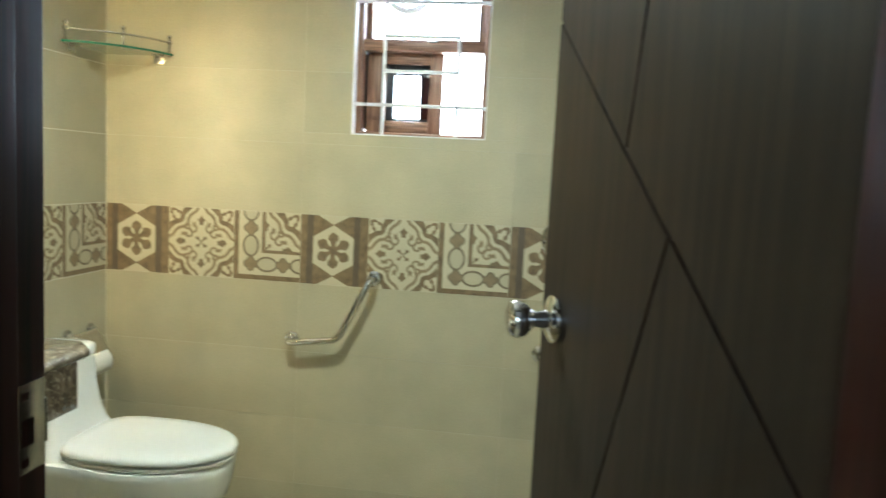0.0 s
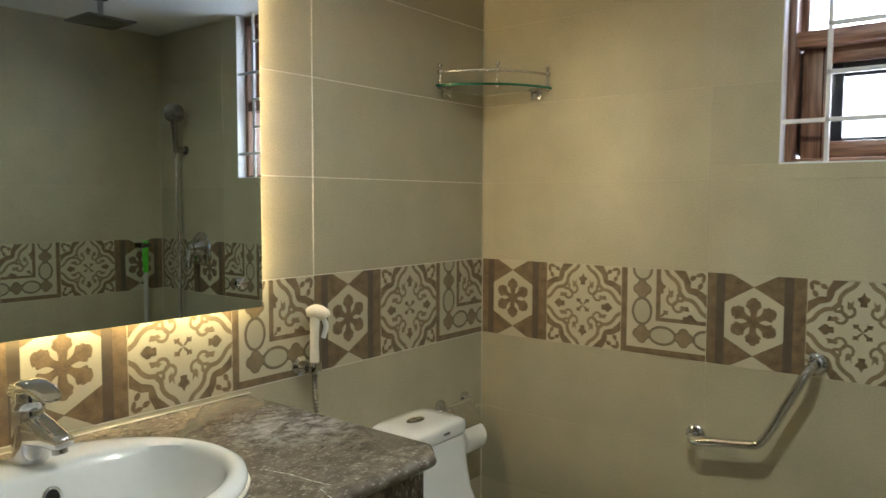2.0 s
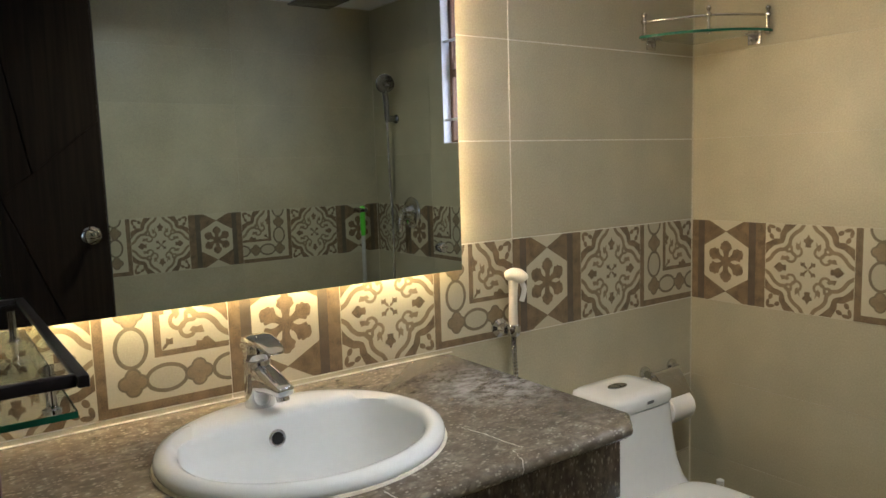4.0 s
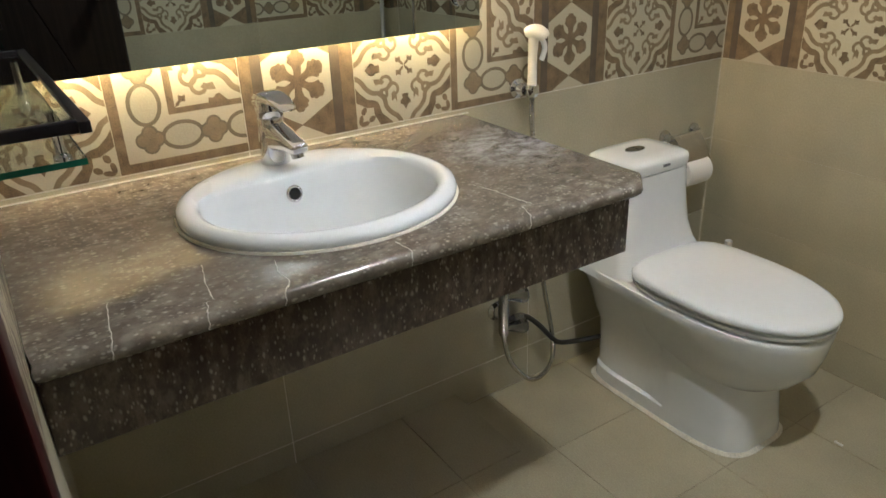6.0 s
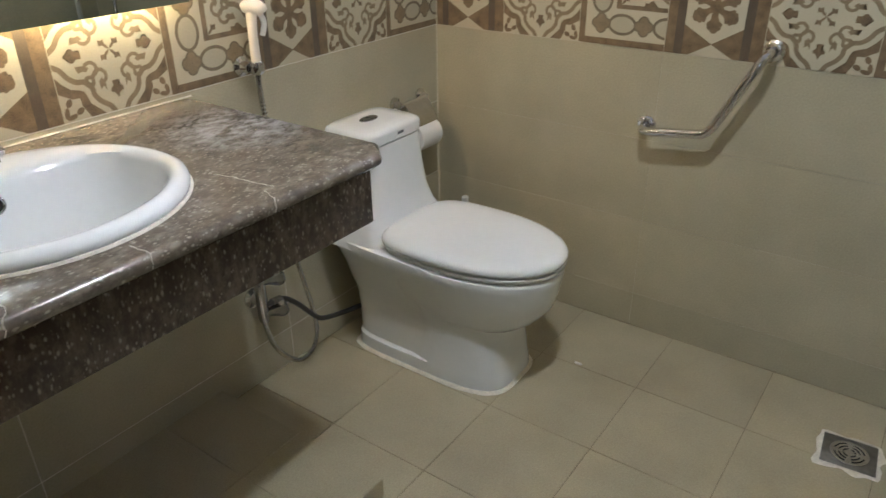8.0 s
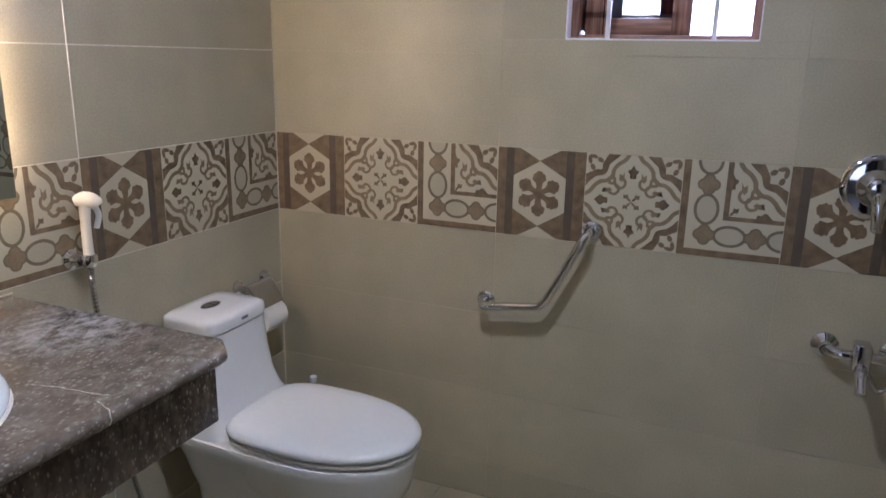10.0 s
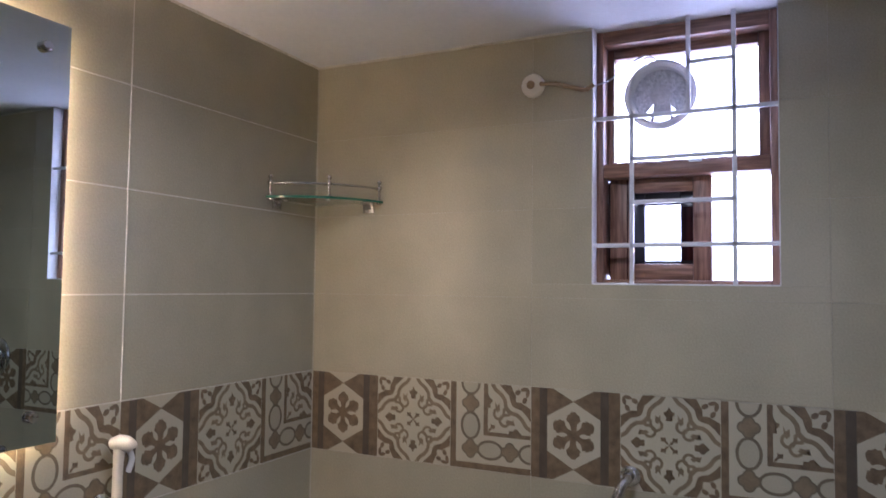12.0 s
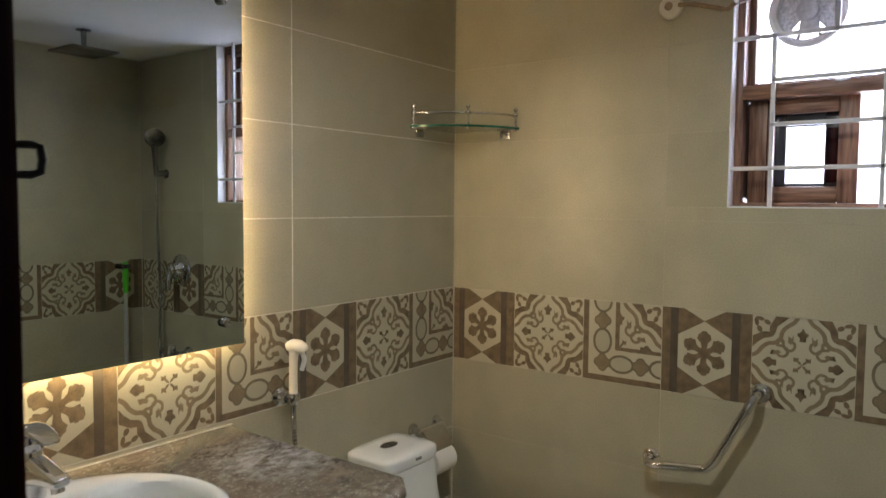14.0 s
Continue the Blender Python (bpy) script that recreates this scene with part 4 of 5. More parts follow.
rain = thing("rain_shower_head", (1.6, -0.5, CEIL), "square chrome rain shower head hung from the ceiling", "shower")
part("rose", disc((1.6, -0.5, CEIL), (0, 0, -1), ((0, 0.03), (0.004, 0.03), (0.008, 0.012), (0.07, 0.010))), DARK_CHROME, rain)
part("ball_joint", disc((1.6, -0.5, CEIL - 0.065), (0, 0, -1), ((0, 0.008), (0.006, 0.015), (0.016, 0.015), (0.02, 0.01))), DARK_CHROME, rain)
part("plate", box(1.5, 1.7, -0.6, -0.4, CEIL - 0.094, CEIL - 0.085, 0.002), DARK_CHROME, rain, "thin square spray plate")

mop = thing("floor_wiper", (1.985, -0.125, 0.0), "floor wiper with a green grip hanging in a wall clip", "floor wiper")
part("clip", box(1.955, EAST - 0.001, -0.15, -0.095, 1.075, 1.1, 0.006), DARK_CHROME, mop, "metal wall clip")
part("grip", tube([(1.97, -0.12, 1.11), (1.97, -0.12, 1.10), (1.97, -0.121, 1.0), (1.97, -0.121, 0.955)], [0.010, 0.014, 0.014, 0.011], 14), GREEN, mop, "bright green grip")
part("pole", tube([(1.97, -0.121, 0.96), (1.97, -0.123, 0.03)], 0.0105, 12), POLE, mop, "grey pole")
part("head", box(1.955, 1.985, -0.29, -0.04, 0.0, 0.04, 0.006), BLACK, mop, "dark wiper head")

# ---- black shelf beside the counter ----
rack = thing("black_glass_shelf", (0.47, -1.91, 1.1), "black framed glass wall shelf with a second glass tier", "shelf")
RX0, RX1, RY1, RZ = 0.22, 0.724, -1.868, 1.142
for q in ((RX0, RX1 + 0.006, RY1 - 0.010, RY1), (RX0, RX1 + 0.006, SOUTH + 0.001, SOUTH + 0.011), (RX0, RX0 + 0.010, SOUTH + 0.011, RY1 - 0.010), (RX1 - 0.010, RX1, SOUTH + 0.011, RY1 - 0.010)):
    part("frame", box(*q, RZ - 0.011, RZ, 0.0012), BLACK, rack, "black metal frame")
part("glass_shelf", box(RX0 + 0.010, RX1 - 0.010, SOUTH + 0.011, RY1 - 0.010, RZ - 0.009, RZ - 0.004), EDGE_GLASS, rack, "clear glass", smooth=None)
part("glass_shelf", box(RX0, RX1 - 0.06, SOUTH + 0.004, RY1 - 0.004, RZ - 0.056, RZ - 0.050), EDGE_GLASS, rack, "lower clear glass", smooth=None)
part("glass_edge", box(RX0, RX1 - 0.06, RY1 - 0.0038, RY1 - 0.0028, RZ - 0.0562, RZ - 0.0498), GLASS_RIM, rack, "green glass edge", smooth=None)
part("glass_edge", box(RX1 - 0.0598, RX1 - 0.0588, SOUTH + 0.004, RY1 - 0.0028, RZ - 0.0562, RZ - 0.0498), GLASS_RIM, rack, "green glass edge", smooth=None)
for x in (RX0 + 0.07, RX1 - 0.080):
    for y in (RY1 - 0.022, SOUTH + 0.022):
        part("post", disc((x, y, RZ - 0.058), (0, 0, 1), ((0, 0.005), (0.001, 0.0085), (0.009, 0.0085), (0.010, 0.0048), (0.048, 0.0048))), CHROME, rack, "short chrome post")

# ---- floor details ----
plinth = solid("step", box(0.0, 0.566, SOUTH, -1.014, 0.0008, 0.052), FLOOR_TILE, "low tiled plinth under the worktop", "step", "structure", smooth=None)
gully = thing("floor_drain", (1.433, -0.247, 0.0), "square grey metal floor drain with a slotted round grate", "drain")
DR = pose(1.433, -0.247, 0.0, 0, 0, 4)
part("plate", placed(box(-0.062, 0.062, -0.058, 0.058, 0.0, 0.004, 0.001), DR), DULL, gully)
part("grate", placed(disc((0, 0, 0.004), (0, 0, 1), ((0, 0.045), (0.002, 0.045), (0.003, 0.042), (0.0025, 0.04))), DR), STEEL, gully, "round grate")
for r in (0.034, 0.024, 0.014):
    for s in range(4):
        pts = [(r * math.cos(a), r * math.sin(a), 0.0062) for a in (s * math.pi / 2 + 0.25 + k * 0.18 for k in range(7))]
        part("slot", placed(tube(pts, 0.0017, 6), DR), VOID, gully, "dark slot")
cem = []
for r, z in ((0.0, 0.0003), (0.014, 0.0003), (0.010, 0.003), (0.0, 0.0035)):
    pts = []
    for k in range(48):
        a = 2 * math.pi * k / 48
        q = 0.062 / max(abs(math.cos(a)), abs(math.sin(a)) * 1.07)
        q += r * (1 + 1.3 * noise.noise((math.cos(a) * 2.2, math.sin(a) * 2.2, 2)))
        pts.append(DR @ Vector((q * math.cos(a), q * math.sin(a), z)))
    cem.append(pts)
part("cement", loft(cem), PUTTY, gully, "ragged cream cement edge")
scrap = solid("paper_scrap", box(0.700, 0.722, -0.29, -0.283, 0.0, 0.004, 0.001), PAPER, "tiny white scrap on the floor tiles", "scrap")
brush = thing("toilet_brush", (0.147, -0.05, 0.0), "white toilet brush standing behind the toilet by the wall", "toilet brush")
part("handle", tube([(0.147, -0.05, 0.1), (0.147, -0.05, 0.295), (0.147, -0.05, 0.3), (0.147, -0.05, 0.318), (0.147, -0.05, 0.321)], [0.006, 0.006, 0.011, 0.012, 0.008], 12), WHITE_PLASTIC, brush)
part("cup", disc((0.147, -0.05, 0.0), (0, 0, 1), ((0, 0.045), (0.01, 0.048), (0.11, 0.04), (0.115, 0.03))), WHITE_PLASTIC, brush)

# ---- ceiling light ----
lamp = thing("ceiling_light", (*LAMP, CEIL), "flush round white ceiling light", "light")
part("housing", disc((*LAMP, CEIL), (0, 0, -1), ((0, 0.065), (0.02, 0.065), (0.026, 0.06), (0.026, 0.052))), WHITE_PLASTIC, lamp)
part("diffuser", disc((*LAMP, CEIL - 0.024), (0, 0, -1), ((0, 0.05), (0.003, 0.05), (0.005, 0.04))), LAMP_FACE, lamp, "glowing diffuser")

# ---- door and frame ----
HX, HY, LW, LT, DH = 1.814, -1.980, 0.600, 0.032, 2.0
jamb = thing("door_frame", (1.52, -2.03, 0.0), "dark polished wooden door frame with a worn strike plate", "door frame", kind="structure")
FY0, FY1 = SOUTH - 0.13, SOUTH + 0.012
def post(x0, x1, stop0, stop1):
    bm = box(x0, x1, FY0, FY1, 0, DH + 0.03, 0.002)
    return box(stop0, stop1, FY0 + 0.002, FY1 - 0.04, 0, DH, 0.003, bm=bm)


part("jamb", post(dx0, 1.201, 1.201, 1.209), FRAME_WOOD, jamb, "dark red-brown jamb")
part("jamb", post(1.818, dx1, 1.80, 1.818), FRAME_WOOD, jamb, "dark red-brown jamb")
part("head", box(1.2015, 1.8175, FY0, FY1, DH + 0.004, DH + 0.03, 0.002), FRAME_WOOD, jamb)
plate = part("strike_plate", box(1.2006, 1.2022, SOUTH - 0.024, SOUTH + 0.0095, 1.028, 1.102, 0.0005), STEEL, jamb, "worn steel strike plate")
part("lip", box(1.1995, 1.2022, SOUTH + 0.0096, SOUTH + 0.0125, 1.046, 1.084, 0.0006), STEEL, plate, "bent plate lip")
for z0, z1 in ((1.050, 1.072), (1.033, 1.040), (1.088, 1.095)):
    part("hole", box(1.2010, 1.2024, SOUTH - 0.018, SOUTH - (0.004 if z1 - z0 > 0.01 else 0.010), z0, z1), FRAME_WOOD, plate, "dark cut-out")
part("staple", tube([(1.195, FY1 - 0.001, 1.4175), (1.201, FY1 + 0.004, 1.4175), (1.2025, FY1 + 0.0065, 1.4185), (1.2028, FY1 + 0.0072, 1.423), (1.2025, FY1 + 0.0065, 1.4275), (1.201, FY1 + 0.004, 1.4285), (1.195, FY1 - 0.001, 1.4285)], 0.0016, 8), BLACK, jamb, "black bolt staple")

door = thing("door_1", (HX, HY, 0.0), "dark brown flush door standing open with slanting grooves", "door", kind="structure")
ang = math.degrees(math.atan2(0.565, -0.205))
LEAF = pose(HX, HY, 0.006, 0, 0, ang)          # x along the leaf, +y is the outer face
part("leaf", placed(box(0.0, LW, -LT + 0.006, -0.004, 0, DH - 0.01, 0.001), LEAF), DOOR_WOOD, door, "dark veneered door leaf")


def cut(bm, faces, a, b):
    d = Vector((b[0] - a[0], 0, b[1] - a[1]))
    geom = set(faces)
    for f in faces:
        geom |= set(f.edges) | set(f.verts)
    bmesh.ops.bisect_plane(bm, geom=list(geom), plane_co=(a[0], 0, a[1]), plane_no=d.cross(Vector((0, 1, 0))))


def side_of(f, a, b):
    c = f.calc_center_median()
    return (b[0] - a[0]) * (c.z - a[1]) - (b[1] - a[1]) * (c.x - a[0])


GA, GB, GC = ((0.622, 1.522), (0.044, 1.063)), ((0.334, 1.484), (0.361, 1.320)), ((0.253, 1.221), (0.374, 0.909))
for sign in (1, -1):
    bm = bmesh.new()
    y = 0.0 if sign > 0 else -LT + 0.002
    bm.faces.new([bm.verts.new(p) for p in ((0.0005, y, 0.0005), (LW - 0.0005, y, 0.0005), (LW - 0.0005, y, DH - 0.0105), (0.0005, y, DH - 0.0105))])
    cut(bm, bm.faces[:], *GA)
    cut(bm, [f for f in bm.faces if side_of(f, *GA) < 0], *GB)
    cut(bm, [f for f in bm.faces if side_of(f, *GA) > 0], *GC)
    r = bmesh.ops.inset_individual(bm, faces=bm.faces[:], thickness=0.0042, depth=0)
    bmesh.ops.delete(bm, geom=r["faces"], context="FACES")
    e = bmesh.ops.extrude_face_region(bm, geom=bm.faces[:])
    bmesh.ops.translate(bm, verts=[v for v in e["geom"] if isinstance(v, bmesh.types.BMVert)], vec=(0, -0.004 * sign, 0))
    part("facing", placed(bm, LEAF), DOOR_WOOD, door, "veneer panels divided by slanting grooves", smooth=None)
rng = random.Random(4)
for k in range(26):
    u, z, h = rng.uniform(0.05, LW - 0.04), rng.uniform(0.72, 1.75), rng.uniform(0.003, 0.009)
    part("paint_drip", placed(disc((u, -LT + 0.0005, z), (0, -1, 0), ((0, 0.0028), (0.0009, 0.0024), (0.0014, 0.001)), 8), LEAF @ Matrix.Translation((0, 0, z)) @ Matrix.Diagonal((rng.uniform(0.4, 0.8), 1, h / 0.004, 1)) @ Matrix.Translation((0, 0, -z))), PUTTY, door, "splashed white paint drop")
KX, KZ = LW - 0.056, 1.081
for sign in (1, -1):
    y = 0.0 if sign > 0 else -LT + 0.002
    kn = part("knob", placed(disc((KX, y + sign * 0.002, KZ), (0, sign, 0), ((0, 0.034), (0.004, 0.034), (0.009, 0.026), (0.012, 0.013), (0.032, 0.0115), (0.038, 0.018), (0.046, 0.0255), (0.056, 0.0275), (0.064, 0.024), (0.068, 0.016), (0.069, 0.006))), LEAF), CHROME, door, "polished round door knob")
part("edge_latch", placed(box(LW - 0.0005, LW + 0.002, -0.026, -0.004, KZ - 0.03, KZ + 0.03), LEAF), STEEL, door, "steel latch plate")
for z in (0.25, 1.0, 1.75):
    part("hinge", placed(tube([(-0.004, -LT, z - 0.045), (-0.004, -LT, z + 0.045)], 0.006, 10), LEAF), DULL, door, "steel butt hinge")

# ---- sky outside the window ----
solid("backdrop", box(-3.0, 5.0, 2.6, 2.62, -1.0, 6.0), DAY, "plain bright overcast sky outside", "sky", "structure", smooth=None)


# ---- tiles, last ----
def rect_minus(r, hole):
    """A rectangle (s0, s1, z0, z1) less a hole, as up to four rectangles."""
    s0, s1, z0, z1 = r
    if hole is None or s1 <= hole[0] or s0 >= hole[1] or z1 <= hole[2] or z0 >= hole[3]:
        return [r]
    h0, h1, g0, g1 = max(s0, hole[0]), min(s1, hole[1]), max(z0, hole[2]), min(z1, hole[3])
    out = []
    if z0 < g0 - 1e-6:
        out.append((s0, s1, z0, g0))
    if g1 < z1 - 1e-6:
        out.append((s0, s1, g1, z1))
    if s0 < h0 - 1e-6:
        out.append((s0, h0, g0, g1))
    if h1 < s1 - 1e-6:
        out.append((h1, s1, g0, g1))
    return out


plates = {}


def plate_mesh(w, h, mat, joint=0.0016, t=0.0016, name="wall_tile"):
    """A tile with an eased edge, its face in the plane y = 0 looking to -y, from (0, 0)."""
    key = (round(w, 4), round(h, 4), mat.name, joint)
    if key not in plates:
        bm = bmesh.new()
        j, e = joint / 2, 0.0004
        rings = []
        for d, y in ((j, t), (j, e), (j + e, 0.0)):
            rings.append([bm.verts.new(p) for p in ((d, y, d), (w - d, y, d), (w - d, y, h - d), (d, y, h - d))])
        for a, b in zip(rings, rings[1:]):
            for k in range(4):
                bm.faces.new((a[k], a[(k + 1) % 4], b[(k + 1) % 4], b[k]))
        bm.faces.new(rings[-1])
        plates[key] = put(bm, name, mat)
    return plates[key]


def piece(name, me, parent, m):
    ob = new(name, me)
    ob.parent = parent
    ob.matrix_basis = m
    return ob


# the printed border: three square motifs to a tile, drawn as thin inlays
MO = 0.25


class Motif:
    """Flat inlay shapes on one tile, in units of a motif's side, u to the right and v up."""

    def __init__(self):
        self.bm = bmesh.new()
        self.m = Matrix.Identity(3)
        self.clip = (0, 1, 0, 1)
        self.serial = 0

    def fill(self, pts, slot, layer, same=False):
        self.serial += 0 if same else 1
        own = bmesh.new()
        vs = []
        for p in pts:
            q = self.m @ Vector((p[0], p[1], 1))
            vs.append(own.verts.new((q.x, -layer * 0.00007 - self.serial * 0.000001, q.y)))
        try:
            f = own.faces.new(vs)
        except ValueError:
            own.free()
            return
        f.material_index = slot
        bmesh.ops.triangulate(own, faces=own.faces[:])
        u0, u1, v0, v1 = self.clip
        for co, no in (((u0, 0, 0), (-1, 0, 0)), ((u1, 0, 0), (1, 0, 0)), ((0, 0, v0), (0, 0, -1)), ((0, 0, v1), (0, 0, 1))):
            bmesh.ops.bisect_plane(own, geom=own.verts[:] + own.edges[:] + own.faces[:], plane_co=co, plane_no=no, clear_outer=True)
        for f in own.faces:
            f.material_index = slot
            f.normal_update()
            if f.normal.y > 0:
                f.normal_flip()
        join(self.bm, own)

    def rect(self, u0, u1, v0, v1, slot, layer):
        self.fill([(u0, v0), (u1, v0), (u1, v1), (u0, v1)], slot, layer)

    def blob(self, c, ru, rv, slot, layer, turn=0.0, n=20):
        t = radians(turn)
        self.fill([(c[0] + ru * math.cos(a) * math.cos(t) - rv * math.sin(a) * math.sin(t), c[1] + ru * math.cos(a) * math.sin(t) + rv * math.sin(a) * math.cos(t)) for a in (2 * math.pi * k / n for k in range(n))], slot, layer)

    def band(self, pts, width, slot, layer, n=6):
        line = smooth_path([(p[0], p[1], 0) for p in pts], n)
        left, right = [], []
        for i, p in enumerate(line):
            d = (line[min(i + 1, len(line) - 1)] - line[max(i - 1, 0)]).normalized()
            s = Vector((-d.y, d.x, 0)) * width / 2
            left.append(p + s)
            right.append(p - s)
        for i in range(len(line) - 1):
            self.fill([left[i], left[i + 1], right[i + 1], right[i]], slot, layer, i > 0)


CR, BR, UM, OL, PA, DB = 0, 1, 2, 3, 4, 5       # slots


def draw_hex(k):
    k.rect(0, 1, 0, 1, BR, 1)
    for u in (0.10, 0.785):
        k.rect(u, u + 0.09, 0, 1, UM, 2)
    c = 0.487
    k.fill([(c, 0.865), (0.785, 0.69), (0.785, 0.31), (c, 0.135), (0.19, 0.31), (0.19, 0.69)], CR, 2)
    k.fill([(0.25, 1), (0.725, 1), (c, 0.87)], CR, 2)
    k.fill([(0.25, 0), (0.725, 0), (c, 0.13)], CR, 2)
    k.blob((c, 0.5), 0.065, 0.065, BR, 3)
    half = ((0.02, 0.03), (0.09, 0.030), (0.125, 0.042), (0.15, 0.070), (0.165, 0.082), (0.18, 0.076), (0.19, 0.062), (0.20, 0.072), (0.215, 0.068), (0.228, 0.048), (0.232, 0.036), (0.245, 0.034), (0.256, 0.018))
    for i in range(6):
        a = math.pi / 2 + i * math.pi / 3
        d, s = Vector((math.cos(a), math.sin(a))), Vector((-math.sin(a), math.cos(a)))
        loop = [d * r + s * w for r, w in half] + [d * r - s * w for r, w in reversed(half)]
        k.fill([(c + p.x, 0.5 + p.y) for p in loop], BR, 3)


def draw_quarter(k, cu, cv, su, sv, centre=True, corner=True):
    """One quarter of the scrolled flower: centre (cu, cv), reach su and sv to its corner."""
    keep = k.m.copy()
    k.m = keep @ Matrix(((2 * su, 0, cu), (0, 2 * sv, cv), (0, 0, 1)))
    for flip in (0, 1):
        def P(*pts):
            return [(y, x) for x, y in pts] if flip else list(pts)
        k.band(P((0.045, 0.515), (0.088, 0.445), (0.155, 0.395), (0.200, 0.335), (0.212, 0.272), (0.240, 0.240)), 0.043, OL, 3)
        k.band(P((0.235, 0.235), (0.192, 0.246), (0.186, 0.196), (0.156, 0.148), (0.108, 0.145), (0.075, 0.182), (0.085, 0.230), (0.120, 0.240)), 0.030, OL, 4)
        k.fill(P((0.112, 0.205), (0.088, 0.262), (0.086, 0.318), (0.108, 0.276), (0.140, 0.300), (0.132, 0.262), (0.142, 0.232)), OL, 5)
        k.fill(P((0.0, 0.395), (0.016, 0.362), (0.030, 0.345), (0.056, 0.338), (0.052, 0.312), (0.030, 0.292), (0.016, 0.272), (0.034, 0.252), (0.0, 0.248)), BR, 6)
        if corner:
            k.fill(P((0.115, 0.515), (0.195, 0.452), (0.250, 0.388), (0.268, 0.318), (0.288, 0.282), (0.328, 0.322), (0.326, 0.390), (0.298, 0.440), (0.258, 0.515)), BR, 4)
            k.blob(P((0.350, 0.428))[0], 0.036, 0.025, BR, 5, 30 if not flip else 60)
            k.blob(P((0.425, 0.462))[0], 0.045, 0.021, BR, 5, 12 if not flip else 78)
    if centre:
        k.fill([(0, 0), (0.03, 0.012), (0.05, 0.036), (0.082, 0.034), (0.072, 0.058), (0.086, 0.080), (0.06, 0.072), (0.036, 0.084), (0.038, 0.052), (0.012, 0.03)], BR, 5)
    k.m = keep


def draw_flower(k):
    k.rect(0, 1, 0, 1, CR, 1)
    for su in (-0.5, 0.5):
        for sv in (-0.5, 0.5):
            draw_quarter(k, 0.5, 0.5, su, sv)


def draw_angle(k):
    k.rect(0, 1, 0, 1, CR, 1)
    k.rect(0, 0.075, 0, 1, BR, 2)
    k.rect(0.075, 1, 0, 0.075, BR, 2)
    for c, ru, rv in (((0.26, 1.0), 0.125, 0.15), ((0.26, 0.50), 0.125, 0.165), ((0.505, 0.235), 0.165, 0.115), ((1.0, 0.235), 0.15, 0.115)):
        k.blob(c, ru, rv, DB, 2, n=28)
        k.blob(c, ru - 0.03, rv - 0.03, PA, 3, n=28)
    for c in ((0.26, 0.755), (0.26, 0.235), (0.75, 0.235)):
        for i in range(4):
            k.blob((c[0] + 0.05 * math.cos(i * math.pi / 2), c[1] + 0.05 * math.sin(i * math.pi / 2)), 0.062, 0.062, DB, 4, n=14)
        for i in range(4):
            k.blob((c[0] + 0.05 * math.cos(i * math.pi / 2), c[1] + 0.05 * math.sin(i * math.pi / 2)), 0.046, 0.046, OL, 5, n=14)
    k.rect(0.425, 0.478, 0.40, 1, BR, 2)
    k.rect(0.478, 1, 0.40, 0.445, BR, 2)
    draw_quarter(k, 0.478, 0.445, 0.522, 0.555)


draws = (draw_hex, draw_flower, draw_angle)
borders = {}


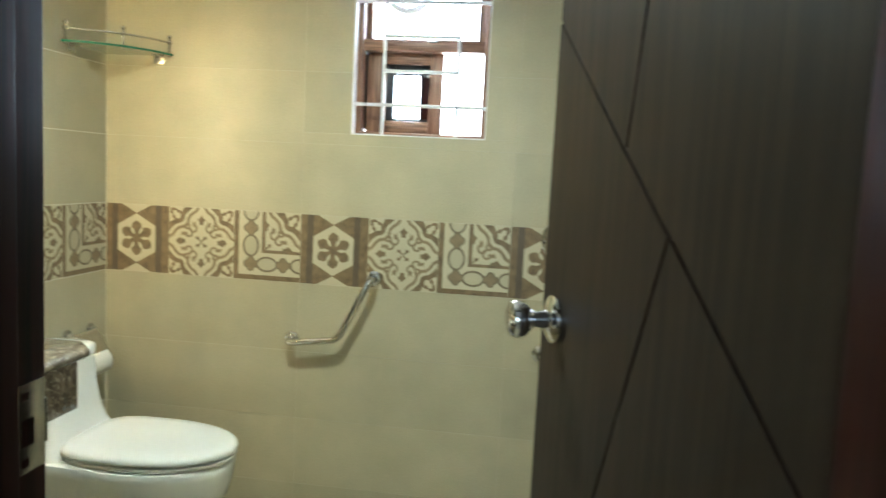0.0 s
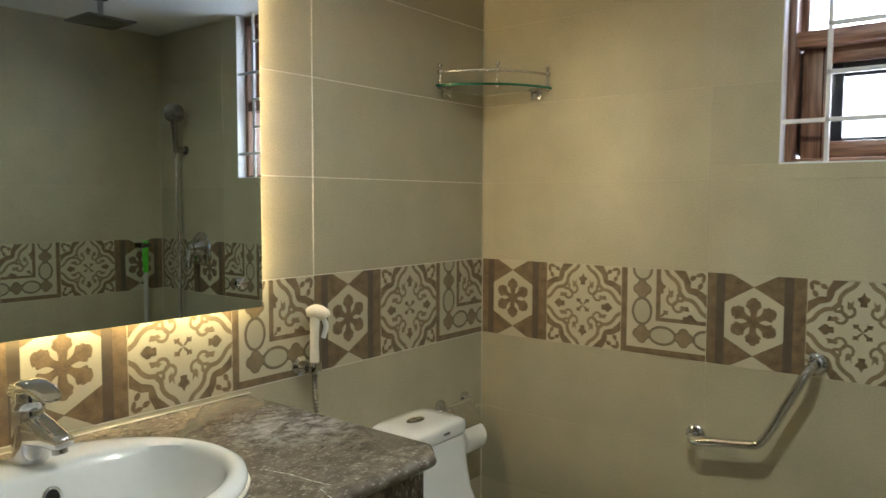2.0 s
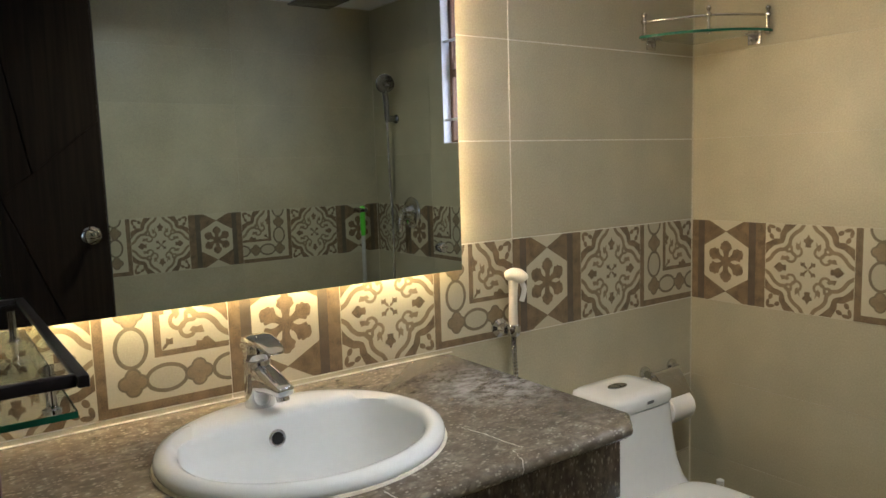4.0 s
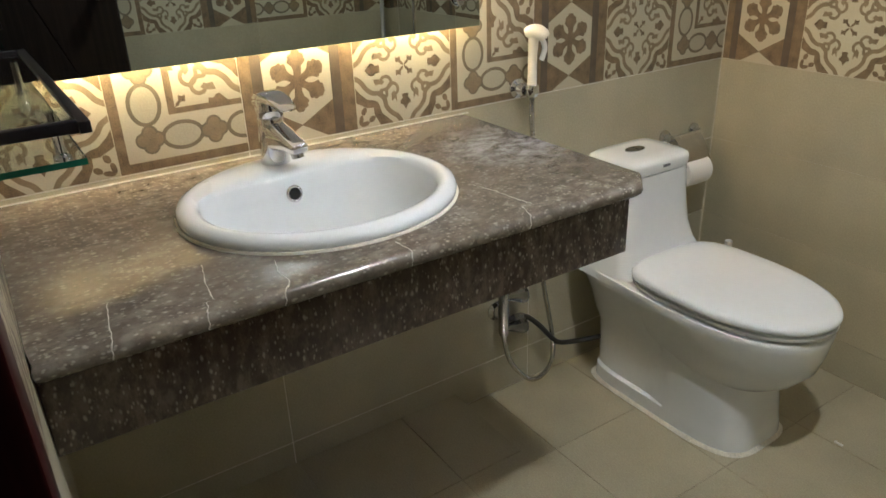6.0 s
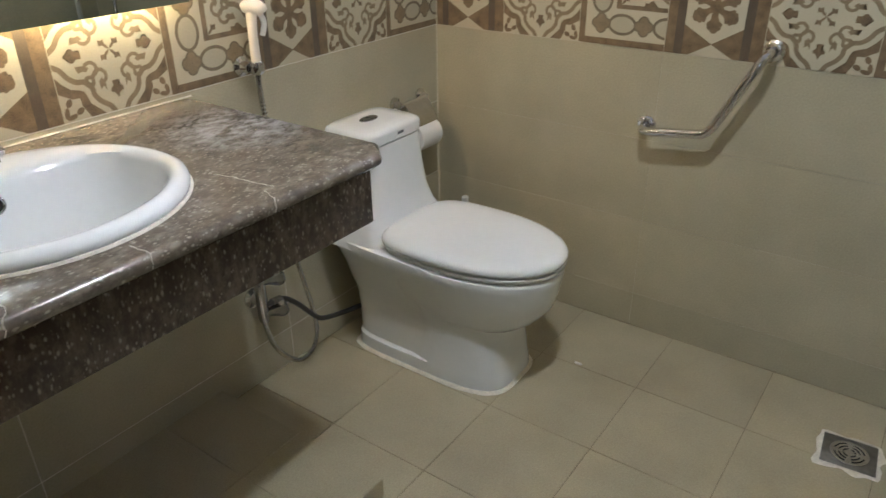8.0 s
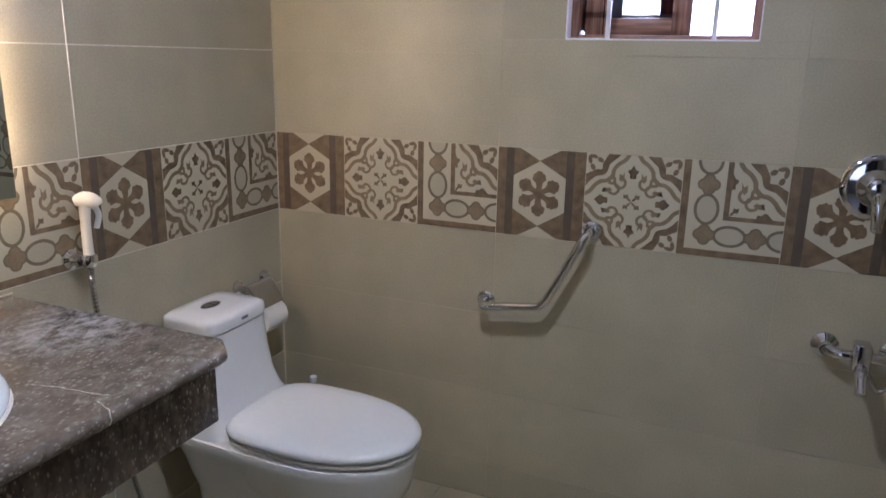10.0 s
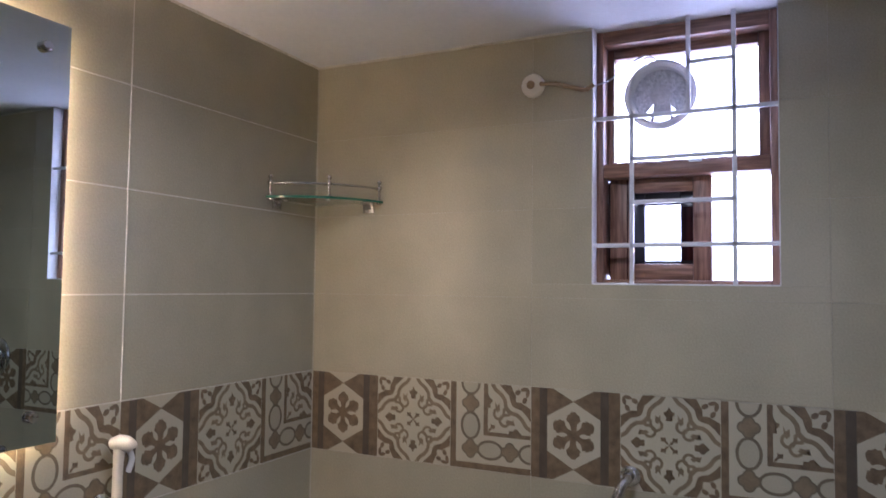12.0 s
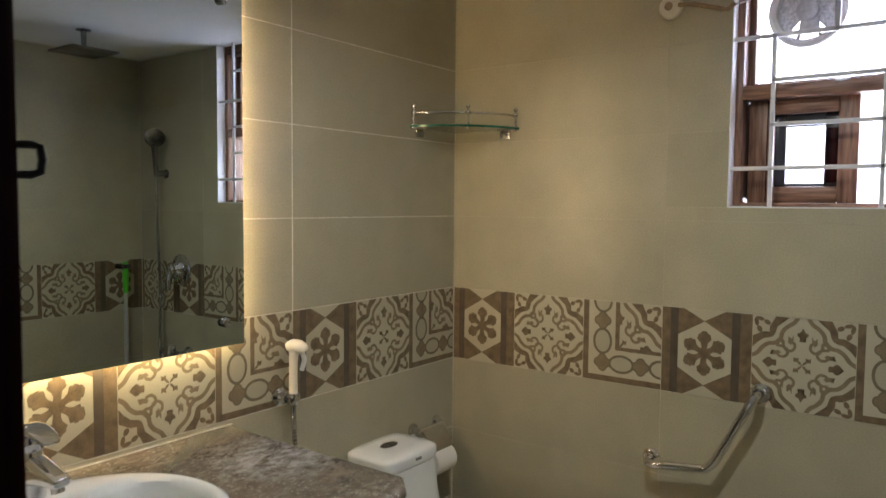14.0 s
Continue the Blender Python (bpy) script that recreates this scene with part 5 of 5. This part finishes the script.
def border_mesh(first, last):
    """Part of a border tile, from first to last of its length in motifs."""
    if (first, last) not in borders:
        k = Motif()
        k.clip = (0, last - first, 0, 1)
        for i in range(3):
            if i < last and i + 1 > first:
                k.serial = 0
                k.m = Matrix(((1, 0, i - first), (0, 1, 0), (0, 0, 1)))
                k.clip = (max(0, i - first) + 0.003, min(last - first, i + 1 - first) - 0.003, 0.004, 0.996)
                draws[i](k)
        for v in k.bm.verts:
            v.co = (v.co.x * MO, v.co.y, v.co.z * MO)
        me0 = plate_mesh((last - first) * MO, MO, CREAM, name="border_tile")
        k.bm.from_mesh(me0)
        me = bpy.data.meshes.new("border_tile")
        k.bm.to_mesh(me)
        k.bm.free()
        for m in (CREAM, BROWN, UMBER, OLIVE, PALE, DRAB):
            me.materials.append(m)
        borders[(first, last)] = me
    return borders[(first, last)]


def clad(wall, m, length, start, hole=None, joint=0.001):
    """Tile a wall: m puts the wall's own (s, depth, z) in the world, start is where the tiles' pattern begins."""
    cols = [start + 0.75 * k for k in range(-4, 6)]
    for z0, z1 in zip(ROWS_Z, ROWS_Z[1:]):
        for a in cols:
            s0, s1 = max(a, 0.0), min(a + 0.75, length)
            if s1 - s0 < 0.004:
                continue
            for q in rect_minus((s0, s1, z0, z1), hole):
                at = m @ Matrix.Translation((q[0], 0, q[2]))
                if abs(z0 - 0.867) < 1e-6:
                    piece("border_tile", border_mesh(round((q[0] - a) / MO, 4), round((q[1] - a) / MO, 4)), wall, at)
                else:
                    piece("wall_tile", plate_mesh(q[1] - q[0], q[3] - q[2], TILE, joint), wall, at)


clad(wall_north, pose(0, 0, 0), EAST, 0.0, WINDOW)
clad(wall_west, pose(0, SOUTH, 0, 0, 0, 90), -SOUTH, -SOUTH - 2.25, None, 0.003)
clad(wall_east, pose(EAST, 0, 0, 0, 0, -90), -SOUTH, 0.0)
clad(wall_south, pose(EAST, SOUTH, 0, 0, 0, 180), EAST, 0.0, (EAST - dx1, EAST - dx0, dz0, dz1))

FLAT = Matrix.Rotation(radians(-90), 4, "X")       # a tile lying with its face up


def floor_tiles(parent, x0, x1, y0, y1, z):
    xs = [0.295 + 0.3 * k for k in range(-2, 8)]
    ys = [-0.296 - 0.3 * k for k in range(-2, 8)]
    for xa in xs:
        for ya in ys:
            a0, a1, b0, b1 = max(xa, x0), min(xa + 0.3, x1), max(ya - 0.3, y0), min(ya, y1)
            if a1 - a0 < 0.004 or b1 - b0 < 0.004:
                continue
            piece("floor_tile", plate_mesh(a1 - a0, b1 - b0, FLOOR_TILE, 0.0018, 0.0026, "floor_tile"), parent, Matrix.Translation((a0, b0, z + 0.0006 * random.random())) @ FLAT)


floor_tiles(floor, 0.0, EAST, SOUTH - 0.12, 0.0, 0.0)
floor_tiles(plinth, 0.0, 0.566, SOUTH, -1.014, 0.0535)
